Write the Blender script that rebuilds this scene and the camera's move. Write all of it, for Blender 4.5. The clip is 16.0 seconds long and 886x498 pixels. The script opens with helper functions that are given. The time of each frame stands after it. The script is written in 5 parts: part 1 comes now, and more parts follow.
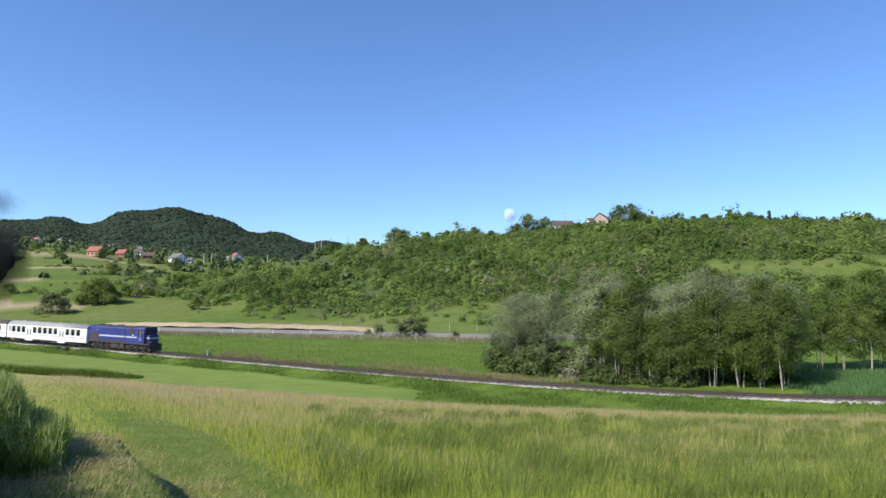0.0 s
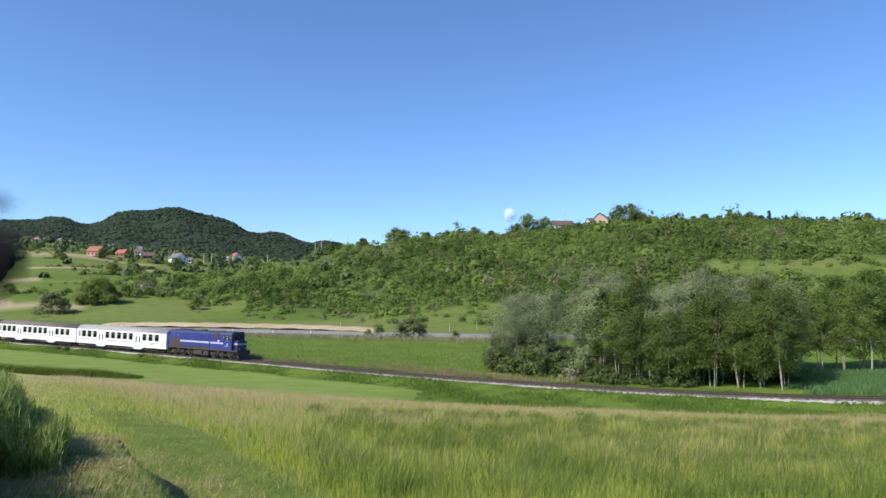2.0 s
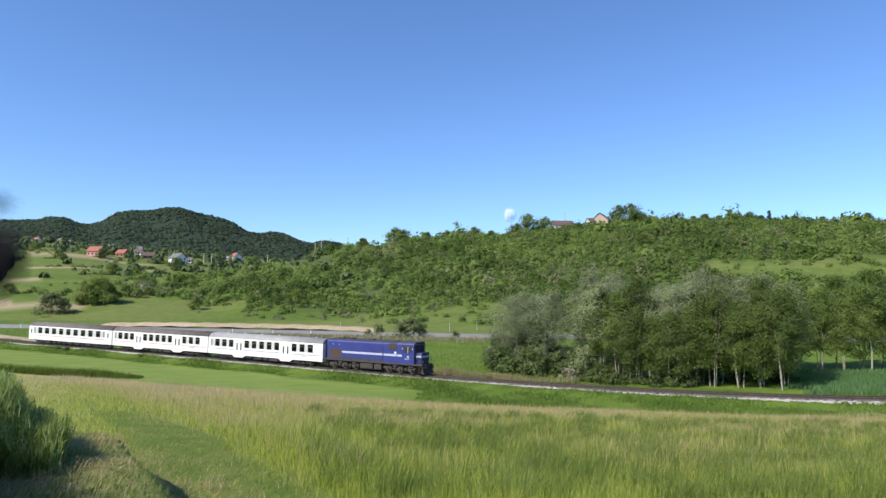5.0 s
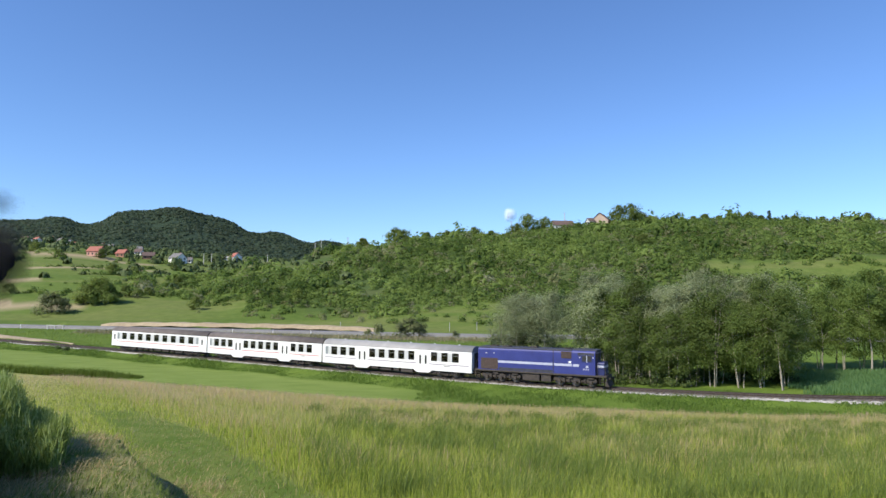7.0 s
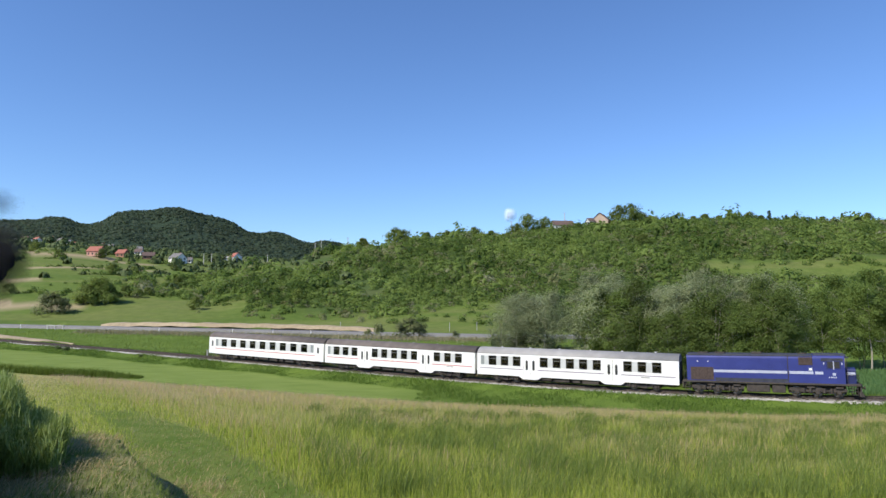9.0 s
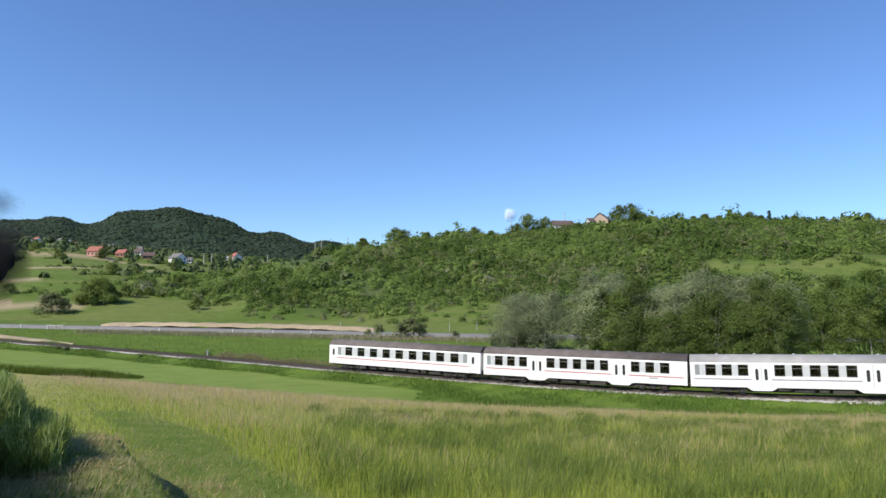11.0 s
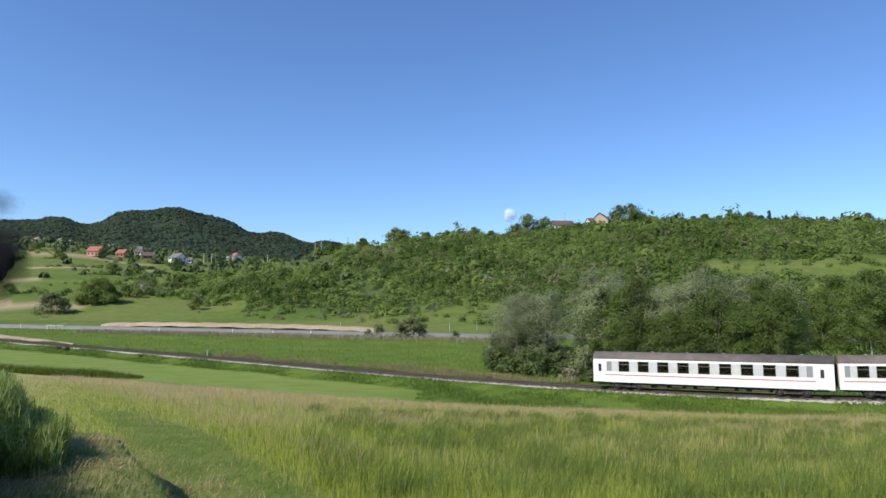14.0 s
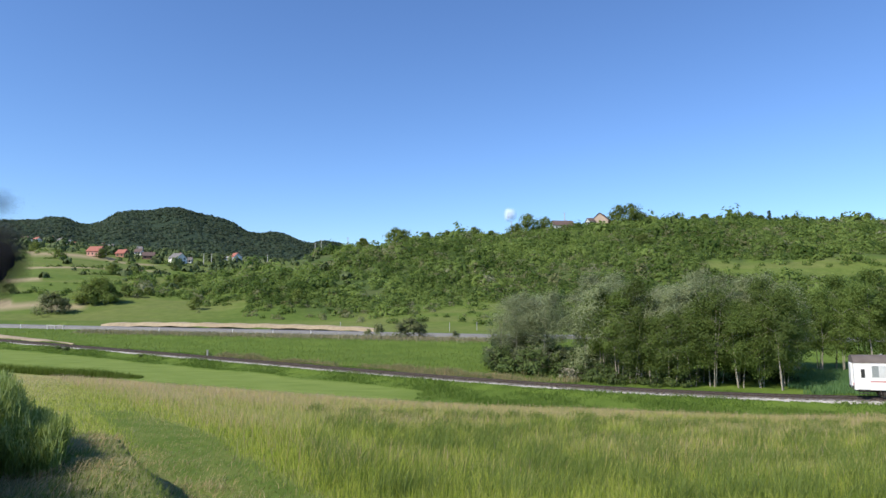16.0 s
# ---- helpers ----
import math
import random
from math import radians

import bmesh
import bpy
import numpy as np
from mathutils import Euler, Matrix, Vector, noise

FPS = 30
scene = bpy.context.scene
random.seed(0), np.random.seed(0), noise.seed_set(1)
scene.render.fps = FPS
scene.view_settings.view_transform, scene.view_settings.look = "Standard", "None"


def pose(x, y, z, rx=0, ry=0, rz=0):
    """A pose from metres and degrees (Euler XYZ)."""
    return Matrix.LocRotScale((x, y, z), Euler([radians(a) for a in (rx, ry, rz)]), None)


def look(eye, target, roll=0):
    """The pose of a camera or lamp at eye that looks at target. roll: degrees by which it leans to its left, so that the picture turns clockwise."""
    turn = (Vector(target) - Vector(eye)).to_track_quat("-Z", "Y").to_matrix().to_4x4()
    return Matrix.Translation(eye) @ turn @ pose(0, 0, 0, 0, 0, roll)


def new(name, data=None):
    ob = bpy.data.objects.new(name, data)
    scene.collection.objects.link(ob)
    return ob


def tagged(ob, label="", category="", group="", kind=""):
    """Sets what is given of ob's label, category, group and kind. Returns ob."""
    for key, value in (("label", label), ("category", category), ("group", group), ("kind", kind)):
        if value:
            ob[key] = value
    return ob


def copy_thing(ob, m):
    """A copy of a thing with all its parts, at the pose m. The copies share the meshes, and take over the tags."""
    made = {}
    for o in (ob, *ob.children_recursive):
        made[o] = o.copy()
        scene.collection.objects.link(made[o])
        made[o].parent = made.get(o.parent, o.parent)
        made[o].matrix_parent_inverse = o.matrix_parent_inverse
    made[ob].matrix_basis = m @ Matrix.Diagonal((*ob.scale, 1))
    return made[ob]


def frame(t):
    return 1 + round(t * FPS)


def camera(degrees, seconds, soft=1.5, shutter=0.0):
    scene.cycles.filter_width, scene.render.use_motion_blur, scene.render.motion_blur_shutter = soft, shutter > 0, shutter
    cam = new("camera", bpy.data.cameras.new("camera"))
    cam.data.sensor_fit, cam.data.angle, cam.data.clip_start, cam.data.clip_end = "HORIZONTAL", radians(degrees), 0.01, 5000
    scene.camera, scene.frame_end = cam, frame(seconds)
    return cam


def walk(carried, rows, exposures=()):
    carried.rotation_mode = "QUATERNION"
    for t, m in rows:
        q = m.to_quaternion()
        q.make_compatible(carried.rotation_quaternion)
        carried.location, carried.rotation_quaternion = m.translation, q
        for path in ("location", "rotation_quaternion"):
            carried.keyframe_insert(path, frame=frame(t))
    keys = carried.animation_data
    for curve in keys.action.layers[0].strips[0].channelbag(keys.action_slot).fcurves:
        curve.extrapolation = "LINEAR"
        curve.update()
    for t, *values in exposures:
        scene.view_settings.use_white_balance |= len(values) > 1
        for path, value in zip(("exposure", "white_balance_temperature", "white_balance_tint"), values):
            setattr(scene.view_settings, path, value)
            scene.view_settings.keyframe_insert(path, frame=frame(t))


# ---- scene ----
# The camera stands still on a grassy bank above a valley with a single railway track.
EYE = (0.0, 0.0, 10.343)
cam = camera(68.58, 16.0, soft=1.5)
STAND = look(EYE, (0.0, 100.0, EYE[2] + 100 * math.tan(0.075913)), 0.5525)
walk(cam, [(0.0, STAND), (16.0, STAND)], exposures=((0.0, 0.38), (4.0, 0.38), (7.0, 0.32), (9.0, 0.23), (12.5, 0.20), (14.5, 0.20), (16.0, 0.29)))

# ---- light ----
SUN_AZ, SUN_EL = radians(-127), radians(43)      # azimuth from +y towards +x
to_sun = Vector((math.sin(SUN_AZ) * math.cos(SUN_EL), math.cos(SUN_AZ) * math.cos(SUN_EL), math.sin(SUN_EL)))
sun = new("sun", bpy.data.lights.new("sun", "SUN"))
sun.data.energy, sun.data.angle, sun.data.color = 5.0, radians(0.6), (1.0, 0.93, 0.82)
sun.matrix_world = look(to_sun * 300, (0, 0, 0))
world = bpy.data.worlds.new("world")
scene.world = world
world.use_nodes = True
wn = world.node_tree
sky = wn.nodes.new("ShaderNodeTexSky")
sky.sky_type, sky.sun_disc = "NISHITA", False
sky.sun_elevation, sky.sun_rotation = SUN_EL, SUN_AZ
sky.altitude, sky.air_density, sky.dust_density, sky.ozone_density = 200, 1.0, 0.0, 5.0
deep = wn.nodes.new("ShaderNodeMix")                # clear late-spring air, a little bluer than the model
deep.data_type, deep.blend_type = "RGBA", "MULTIPLY"
deep.inputs[0].default_value, deep.inputs[7].default_value = 1.0, (0.86, 1.0, 1.22, 1.0)
wn.links.new(sky.outputs[0], deep.inputs[6])
wn.links.new(deep.outputs[2], wn.nodes["Background"].inputs[0])
wn.nodes["Background"].inputs[1].default_value = 0.12


# ---- materials ----
def mat(name, rough=0.8, metal=0.0):
    m = bpy.data.materials.new(name)
    m.use_nodes = True
    b = m.node_tree.nodes["Principled BSDF"]
    b.inputs["Roughness"].default_value, b.inputs["Metallic"].default_value = rough, metal
    return m, m.node_tree, b


def node(nt, kind, **values):
    n = nt.nodes.new(kind)
    for key, v in values.items():
        n.inputs[key.replace("_", " ")].default_value = v
    return n


def ramp(nt, fac, stops):
    r = nt.nodes.new("ShaderNodeValToRGB")
    while len(r.color_ramp.elements) < len(stops):
        r.color_ramp.elements.new(0.5)
    for e, (at, c) in zip(r.color_ramp.elements, stops):
        e.position, e.color = at, (*c, 1)
    nt.links.new(fac, r.inputs[0])
    return r.outputs[0]


def noise_fac(nt, scale, detail=4.0, stretch=None):
    n = node(nt, "ShaderNodeTexNoise", Scale=scale, Detail=detail)
    co = nt.nodes.new("ShaderNodeTexCoord").outputs["Object"]
    if stretch:
        mp = nt.nodes.new("ShaderNodeMapping")
        mp.inputs["Scale"].default_value = stretch
        nt.links.new(co, mp.inputs[0])
        co = mp.outputs[0]
    nt.links.new(co, n.inputs["Vector"])
    return n.outputs[0]


def mix(nt, fac, a, b, kind="MIX"):
    m = nt.nodes.new("ShaderNodeMix")
    m.data_type, m.blend_type = "RGBA", kind
    for sock, v in ((m.inputs[0], fac), (m.inputs[6], a), (m.inputs[7], b)):
        if isinstance(v, (int, float)):
            sock.default_value = v
        elif isinstance(v, tuple):
            sock.default_value = (*v, 1)
        else:
            nt.links.new(v, sock)
    return m.outputs[2]


def bump(nt, b, height, strength, dist):
    n = nt.nodes.new("ShaderNodeBump")
    n.inputs["Strength"].default_value, n.inputs["Distance"].default_value = strength, dist
    nt.links.new(height, n.inputs["Height"])
    nt.links.new(n.outputs[0], b.inputs["Normal"])


def surface(name, dark, light, scale, rough=0.8, metal=0.0, big=None, bumps=0.0, stretch=None):
    """Two colours mixed by noise at two scales, with fine relief."""
    m, nt, b = mat(name, rough, metal)
    f = noise_fac(nt, scale, 6.0, stretch)
    c = ramp(nt, f, ((0.3, dark), (0.7, light)))
    if big:
        c = mix(nt, 0.35, c, ramp(nt, noise_fac(nt, big, 3.0), ((0.35, dark), (0.65, light))))
    nt.links.new(c, b.inputs["Base Color"])
    if bumps:
        bump(nt, b, f, 0.6, bumps)
    return m


def leafy(name, dark, light, trans=0.3, tint=None, rough=0.6):
    """Leaves and blades: colour varies by leaf and, where the mesh has one, by its plant's tint."""
    dark, light = ((c[0] * 1.22, c[1], c[2] * 0.95) for c in (dark, light))
    m, nt, b = mat(name, rough)
    g = nt.nodes.new("ShaderNodeNewGeometry")
    c = ramp(nt, g.outputs["Random Per Island"], ((0.0, dark), (1.0, light)))
    if tint:
        at = nt.nodes.new("ShaderNodeAttribute")
        at.attribute_name = "tint"
        c = mix(nt, at.outputs["Fac"], c, tint)
    else:
        oi = nt.nodes.new("ShaderNodeObjectInfo")
        hs = nt.nodes.new("ShaderNodeHueSaturation")
        mr = node(nt, "ShaderNodeMapRange", To_Min=0.75, To_Max=1.3)
        nt.links.new(oi.outputs["Random"], mr.inputs["Value"])
        nt.links.new(mr.outputs[0], hs.inputs["Value"])
        nt.links.new(c, hs.inputs["Color"])
        c = hs.outputs[0]
    nt.links.new(c, b.inputs["Base Color"])
    b.inputs["Specular IOR Level"].default_value = 0.25
    t = nt.nodes.new("ShaderNodeBsdfTranslucent")
    nt.links.new(c, t.inputs[0])
    ms = nt.nodes.new("ShaderNodeMixShader")
    ms.inputs[0].default_value = trans
    nt.links.new(b.outputs[0], ms.inputs[1])
    nt.links.new(t.outputs[0], ms.inputs[2])
    nt.links.new(ms.outputs[0], nt.nodes["Material Output"].inputs[0])
    return m


# ---- plan: the track's line ----
HEAD, K1, K2, K3 = 0.494475, -0.003205, -0.000173, -3.0e-06
GR1, GR2 = -0.002066, 5.9e-05
TS = np.arange(-260.0, 400.0, 0.5)


def heading(s):
    b, f = np.clip(s, -125.0, 0.0), np.clip(s, 0.0, 90.0)
    return HEAD + K1 * b + K2 * b * b / 2 + K3 * b ** 3 / 6 - 0.0015 * f


_th = heading(TS)
_i0 = int(np.argmin(abs(TS)))
TX = np.concatenate(([0], np.cumsum((np.cos(_th[1:]) + np.cos(_th[:-1])) * 0.25)))
TY = -np.concatenate(([0], np.cumsum((np.sin(_th[1:]) + np.sin(_th[:-1])) * 0.25)))
TX, TY = TX - TX[_i0], TY - TY[_i0] + 88.116
_b, _f = np.clip(TS, -180, 0), np.clip(TS, 0, 60)
TZ = GR1 * _b + GR2 * _b ** 2 + 1.775e-05 * _f ** 2 + 6.87e-06 * _f ** 3


def track_at(s):
    """Place on the track's centre line at rail height, and heading (towards +x, turning to -y)."""
    return np.interp(s, TS, TX), np.interp(s, TS, TY), np.interp(s, TS, TZ), np.interp(s, TS, _th)


def near_track(x, y):
    """Signed distance to the track (positive on the bank's side) and the rail height there."""
    x, y = np.asarray(x, float), np.asarray(y, float)
    d2 = np.full(x.shape, 1e18)
    u, z = np.zeros(x.shape), np.zeros(x.shape)
    for i in range(0, len(TS), 4):
        dx, dy = x - TX[i], y - TY[i]
        d = dx * dx + dy * dy
        m = d < d2
        d2 = np.where(m, d, d2)
        side = -dx * math.sin(_th[i]) - dy * math.cos(_th[i])
        u, z = np.where(m, side, u), np.where(m, TZ[i], z)
    return np.sign(u) * np.sqrt(d2), z


def smooth(t):
    t = np.clip(t, 0, 1)
    return t * t * (3 - 2 * t)


def road_y(x):
    return np.interp(x, (-400, -130, 10, 120, 500), (205, 191, 177, 178, 215))


def road_z(x):
    return np.interp(x, (-400, -130, 10, 120), (1.9, 1.3, 0.5, 0.4))


def foot_y(x):
    """Where the bank's slope meets the valley floor."""
    return np.interp(x, (-200, -55, -5, 33, 200), (140, 92, 71.7, 62, 40))


RIDGE_A = (-1.2, -0.62, -0.5, -0.42, -0.29, -0.16, -0.03, 0.10, 0.23, 0.36, 0.68, 1.2)
RIDGE_E = (-0.03, -0.03, -0.012, 0.003, 0.045, 0.072, 0.084, 0.096, 0.114, 0.119, 0.122, 0.12)
PEAK_A = (-1.3, -0.74, -0.65, -0.629, -0.615, -0.586, -0.564, -0.542, -0.524, -0.512, -0.495, -0.477, -0.458, -0.442, -0.416, -0.398, -0.372, -0.332, -0.305, -0.283, -0.261, -0.24, -0.213, -0.2, -0.187, -0.169, -0.125, 0.4)
PEAK_E = (0.095, 0.110, 0.115, 0.113, 0.116, 0.118, 0.110, 0.109, 0.113, 0.123, 0.130, 0.132, 0.129, 0.130, 0.135, 0.133, 0.125, 0.115, 0.102, 0.097, 0.098, 0.095, 0.083, 0.082, 0.088, 0.084, 0.067, 0.055)


def rough_noise(x, y, scale, seed=0.0):
    return (np.sin(x / scale * 1.7 + seed) * np.cos(y / scale * 1.3 + 2 * seed) + 0.5 * np.sin(x / scale * 3.9 + y / scale * 2.3 + seed) + 0.3 * np.sin(y / scale * 7.1 - x / scale * 5.3 + seed))


def terrain(x, y):
    x, y = np.asarray(x, float), np.asarray(y, float)
    u, tz = near_track(x, y)
    r = np.hypot(x, y)
    far = np.maximum(y, 1.0)
    a = np.clip(x / far, -1.25, 1.25)
    a = np.where(y < 1, np.sign(x) * 1.25, a)
    # valley floor, with the bank of the track
    floor = tz - 0.75 - 0.25 * smooth((abs(u) - 4) / 6) + rough_noise(x, y, 14) * 0.06
    floor = floor + 0.40 * (1 - smooth((abs(u) - 2.5) / 2.2))
    ry, rz = road_y(x), road_z(x)
    floor = np.where(u < -6, floor + (rz - 0.5 - floor) * smooth((y - (ry - 45)) / 30), floor)
    # slope on the camera's side
    d = np.maximum(foot_y(x) - y, 0)
    slope = floor + 0.128 * d * smooth(d / 10 + 0.35) + rough_noise(x, y, 9) * 0.10 * smooth(d / 12)
    # steep bank with a flat top, where the tall grass stands
    edge = x * 0.85 + y * 0.527 - 1.30 + 0.06 * np.sin(y * 2.1) + 0.05 * np.sin(x * 3.3)
    top = 8.66 - 0.055 * np.maximum(y, 0) - 0.03 * np.maximum(-x - 2, 0) + rough_noise(x, y, 1.3) * 0.05
    lip = 1 - smooth((edge + 0.08) / 0.62)
    reach = 1 - smooth((y - 10 + 0.1 * x) / 8)
    slope = slope - 0.38 * np.exp(-((edge - 0.95) / 0.55) ** 2) * (1 - smooth((y - 8) / 4)) * smooth((y - 0.5) / 2.5)
    bank = slope + np.maximum(top - slope, 0) * lip * reach
    bank = np.where(y < 4, np.where(y < -30, 8.5 + 0.05 * (-30 - np.maximum(y, -200)), bank), bank)
    # wooded hill across the valley
    e = np.interp(a, RIDGE_A, RIDGE_E)
    rd = np.interp(a, (-0.5, -0.16, 0.2, 0.8), (300, 390, 430, 400))
    db = np.interp(a, (-0.5, -0.2, 0.0, 0.3, 0.8), (215, 208, 196, 192, 180))
    zb = road_z(x) + 0.6
    zr = EYE[2] + e * rd
    t = np.clip((y - db) / (rd - db), 0, 1)
    hill = zb + (zr - zb) * (0.55 * t + 0.45 * smooth(t)) + rough_noise(x, y, 45, 1.0) * 1.0 * smooth(t * 3)
    hill = np.where(y > rd, zr - (y - rd) * 0.04, hill)
    hill = np.where(y > db, hill, -50)
    # fields and villages further up the valley
    t = np.clip((y - 215) / 560, 0, 1)
    em = np.interp(a, (-1.2, -0.68, -0.5, -0.3, -0.15, 0.5), (0.09, 0.075, 0.068, 0.052, 0.03, 0.0))
    mid = 1.6 + (EYE[2] + em * 775 - 1.6) * (1.6 * t - 0.6 * t * t) + rough_noise(x, y, 70, 2.0) * 2.2 * smooth(t * 3)
    mid = np.where(y > 775, mid + (y - 775) * 0.03, mid)
    mid = np.where(y > 215, mid, -50)
    pk = sum(np.interp(a + o, PEAK_A, PEAK_E) for o in (-0.005, 0.0, 0.005)) / 3 - 0.0068
    t = np.clip((y - 1000) / 1500, 0, 1)
    zp = EYE[2] + pk * 2500
    peak = 60 + (zp - 60) * smooth(t * 0.9 + 0.1) ** 1.1 + rough_noise(x, y, 120, 3.0) * 6 * smooth(t * 2)
    peak = np.where(y > 2500, zp - (y - 2500) * 0.10, peak)
    peak = np.where(y > 1000, peak, -50)
    z = np.where(y < foot_y(x), bank, floor)
    cross = (u < -3) & (y > ry - 5)
    z = np.where(cross, np.maximum(np.maximum(np.where(y < ry + 9, rz - 0.5, rz + 0.5), hill), np.maximum(mid, peak)), z)
    return z


def ground_at(x, y):
    return float(terrain(np.array([x]), np.array([y]))[0])


# ---- building helpers ----
def part(name, bm, material, parent=None, label=""):
    """One mesh object from a bmesh, under a thing or a part."""
    me = bpy.data.meshes.new(name)
    bm.normal_update()
    bm.to_mesh(me)
    bm.free()
    me.materials.append(material)
    ob = new(name, me)
    if parent is not None:
        ob.parent = parent
    if label:
        tagged(ob, label)
    return ob


def box(bm, x0, x1, y0, y1, z0, z1, bevel=0.0):
    r = bmesh.ops.create_cube(bm, size=1.0)
    vs = r["verts"]
    for v in vs:
        v.co = Vector(((x0 + x1) / 2 + v.co.x * (x1 - x0), (y0 + y1) / 2 + v.co.y * (y1 - y0), (z0 + z1) / 2 + v.co.z * (z1 - z0)))
    if bevel:
        es = list({e for v in vs for e in v.link_edges})
        bmesh.ops.bevel(bm, geom=es, offset=bevel, segments=2, affect="EDGES", profile=0.6)
    return vs


def prism(bm, outline, y0, y1):
    """Outline of (x, z) points, drawn out along y."""
    a = [bm.verts.new((x, y0, z)) for x, z in outline]
    b = [bm.verts.new((x, y1, z)) for x, z in outline]
    n = len(a)
    bm.faces.new(a)
    bm.faces.new(b[::-1])
    for i in range(n):
        bm.faces.new((a[i], b[i], b[(i + 1) % n], a[(i + 1) % n]))
    bmesh.ops.recalc_face_normals(bm, faces=bm.faces[:])


def tube(bm, a, b, r0, r1, n=8, caps=True):
    a, b = Vector(a), Vector(b)
    q = (b - a).to_track_quat("Z", "Y").to_matrix()
    ra = [bm.verts.new(a + q @ Vector((math.cos(k * 2 * math.pi / n) * r0, math.sin(k * 2 * math.pi / n) * r0, 0))) for k in range(n)]
    rb = [bm.verts.new(b + q @ Vector((math.cos(k * 2 * math.pi / n) * r1, math.sin(k * 2 * math.pi / n) * r1, 0))) for k in range(n)]
    for k in range(n):
        bm.faces.new((ra[k], ra[(k + 1) % n], rb[(k + 1) % n], rb[k]))
    if caps:
        bm.faces.new(ra[::-1])
        bm.faces.new(rb)


def thing(name, label, category, group="", kind="", m=None):
    ob = tagged(new(name), label, category, group, kind)
    if m is not None:
        ob.matrix_world = m
    return ob


def mesh_np(name, verts, corners, sides, material, smooth_on=False):
    """A mesh from numpy arrays: corner indices in one row, all faces with the same number of sides."""
    me = bpy.data.meshes.new(name)
    verts, corners = np.asarray(verts, np.float32), np.asarray(corners, np.int32).ravel()
    n = len(corners) // sides
    me.vertices.add(len(verts))
    me.vertices.foreach_set("co", verts.ravel())
    me.loops.add(len(corners))
    me.loops.foreach_set("vertex_index", corners)
    me.polygons.add(n)
    me.polygons.foreach_set("loop_start", np.arange(0, n * sides, sides, dtype=np.int32))
    me.polygons.foreach_set("loop_total", np.full(n, sides, np.int32))
    me.polygons.foreach_set("use_smooth", np.full(n, smooth_on, bool))
    me.update()
    me.materials.append(material)
    return new(name, me)


def attribute(ob, name, values, kind="FLOAT"):
    at = ob.data.attributes.new(name, kind, "POINT")
    at.data.foreach_set("value" if kind == "FLOAT" else "color", np.asarray(values, np.float32).ravel())


RNG = np.random.default_rng(7)


# ---- ground ----
def inside(x, y, cx, cy, rx, ry, turn=0.0, soft=0.25):
    """Soft mask of a patch of land."""
    c, s = math.cos(turn), math.sin(turn)
    dx, dy = (x - cx), (y - cy)
    q = ((dx * c + dy * s) / rx) ** 4 + ((-dx * s + dy * c) / ry) ** 4
    return 1 - smooth((q - 1 + soft) / (2 * soft))


def lane_d(x, y):
    """Distance from the mown lane that runs along the foot of the bank."""
    lx = np.interp(y, (3, 7, 9, 13, 22, 39, 66, 100), (1.5, -0.9, -2.0, -4.3, -9.4, -21, -40, -66))
    slant = np.interp(y, (3, 9, 22, 39), (0.86, 0.86, 0.84, 0.81))
    return (x - lx) * slant


def covers(x, y):
    u, tz = near_track(x, y)
    ry = road_y(x)
    fy = foot_y(x)
    slope = (y < fy) & (u > 0)
    wob = rough_noise(x, y, 6.0, 0.7) * 0.8
    field = (1 - smooth((x + 9 + 2 * wob) / 10)) * smooth((y - fy + wob * 1.2) / 2.0) * smooth((u - 6.5 + wob * 0.6) / 1.5) * (u > 0)
    ld = lane_d(x, y)
    lane = (1 - smooth((abs(ld) - 0.75 + 0.2 * wob) / 0.8)) * (1 - smooth((y - 24) / 14)) * (u > 0)
    bank = (1 - smooth((ld + 0.6) / 1.0)) * slope * (1 - smooth((y - 15) / 5))
    meadow = slope * (1 - np.maximum(lane, bank))
    hill = (y > ry + 8) & (u < 0)
    a = x / np.maximum(y, 1)
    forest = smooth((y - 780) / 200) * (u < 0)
    forest = np.maximum(forest, 0.5 * smooth((a + 0.30) / 0.1) * smooth((y - 235 - 15 * np.sin(x * 0.05)) / 20) * hill * (1 - inside(x, y, 190, 285, 75, 16, 0.05)))
    soil = 0 * x
    for cx, cy, rx, rr, tn in ((-265, 420, 75, 9, 0.15), (-190, 360, 34, 12, 0.5), (-375, 470, 60, 7, 0.1), (-260, 305, 55, 8, 0.05), (-330, 390, 50, 6, 0.1), (-162, 240, 30, 6, 0.0), (-205, 296, 20, 5, 0.2)):
        soil = np.maximum(soil, inside(x, y, cx, cy, rx, rr, tn))
    return field, lane, bank, meadow, hill * 1.0, forest, soil


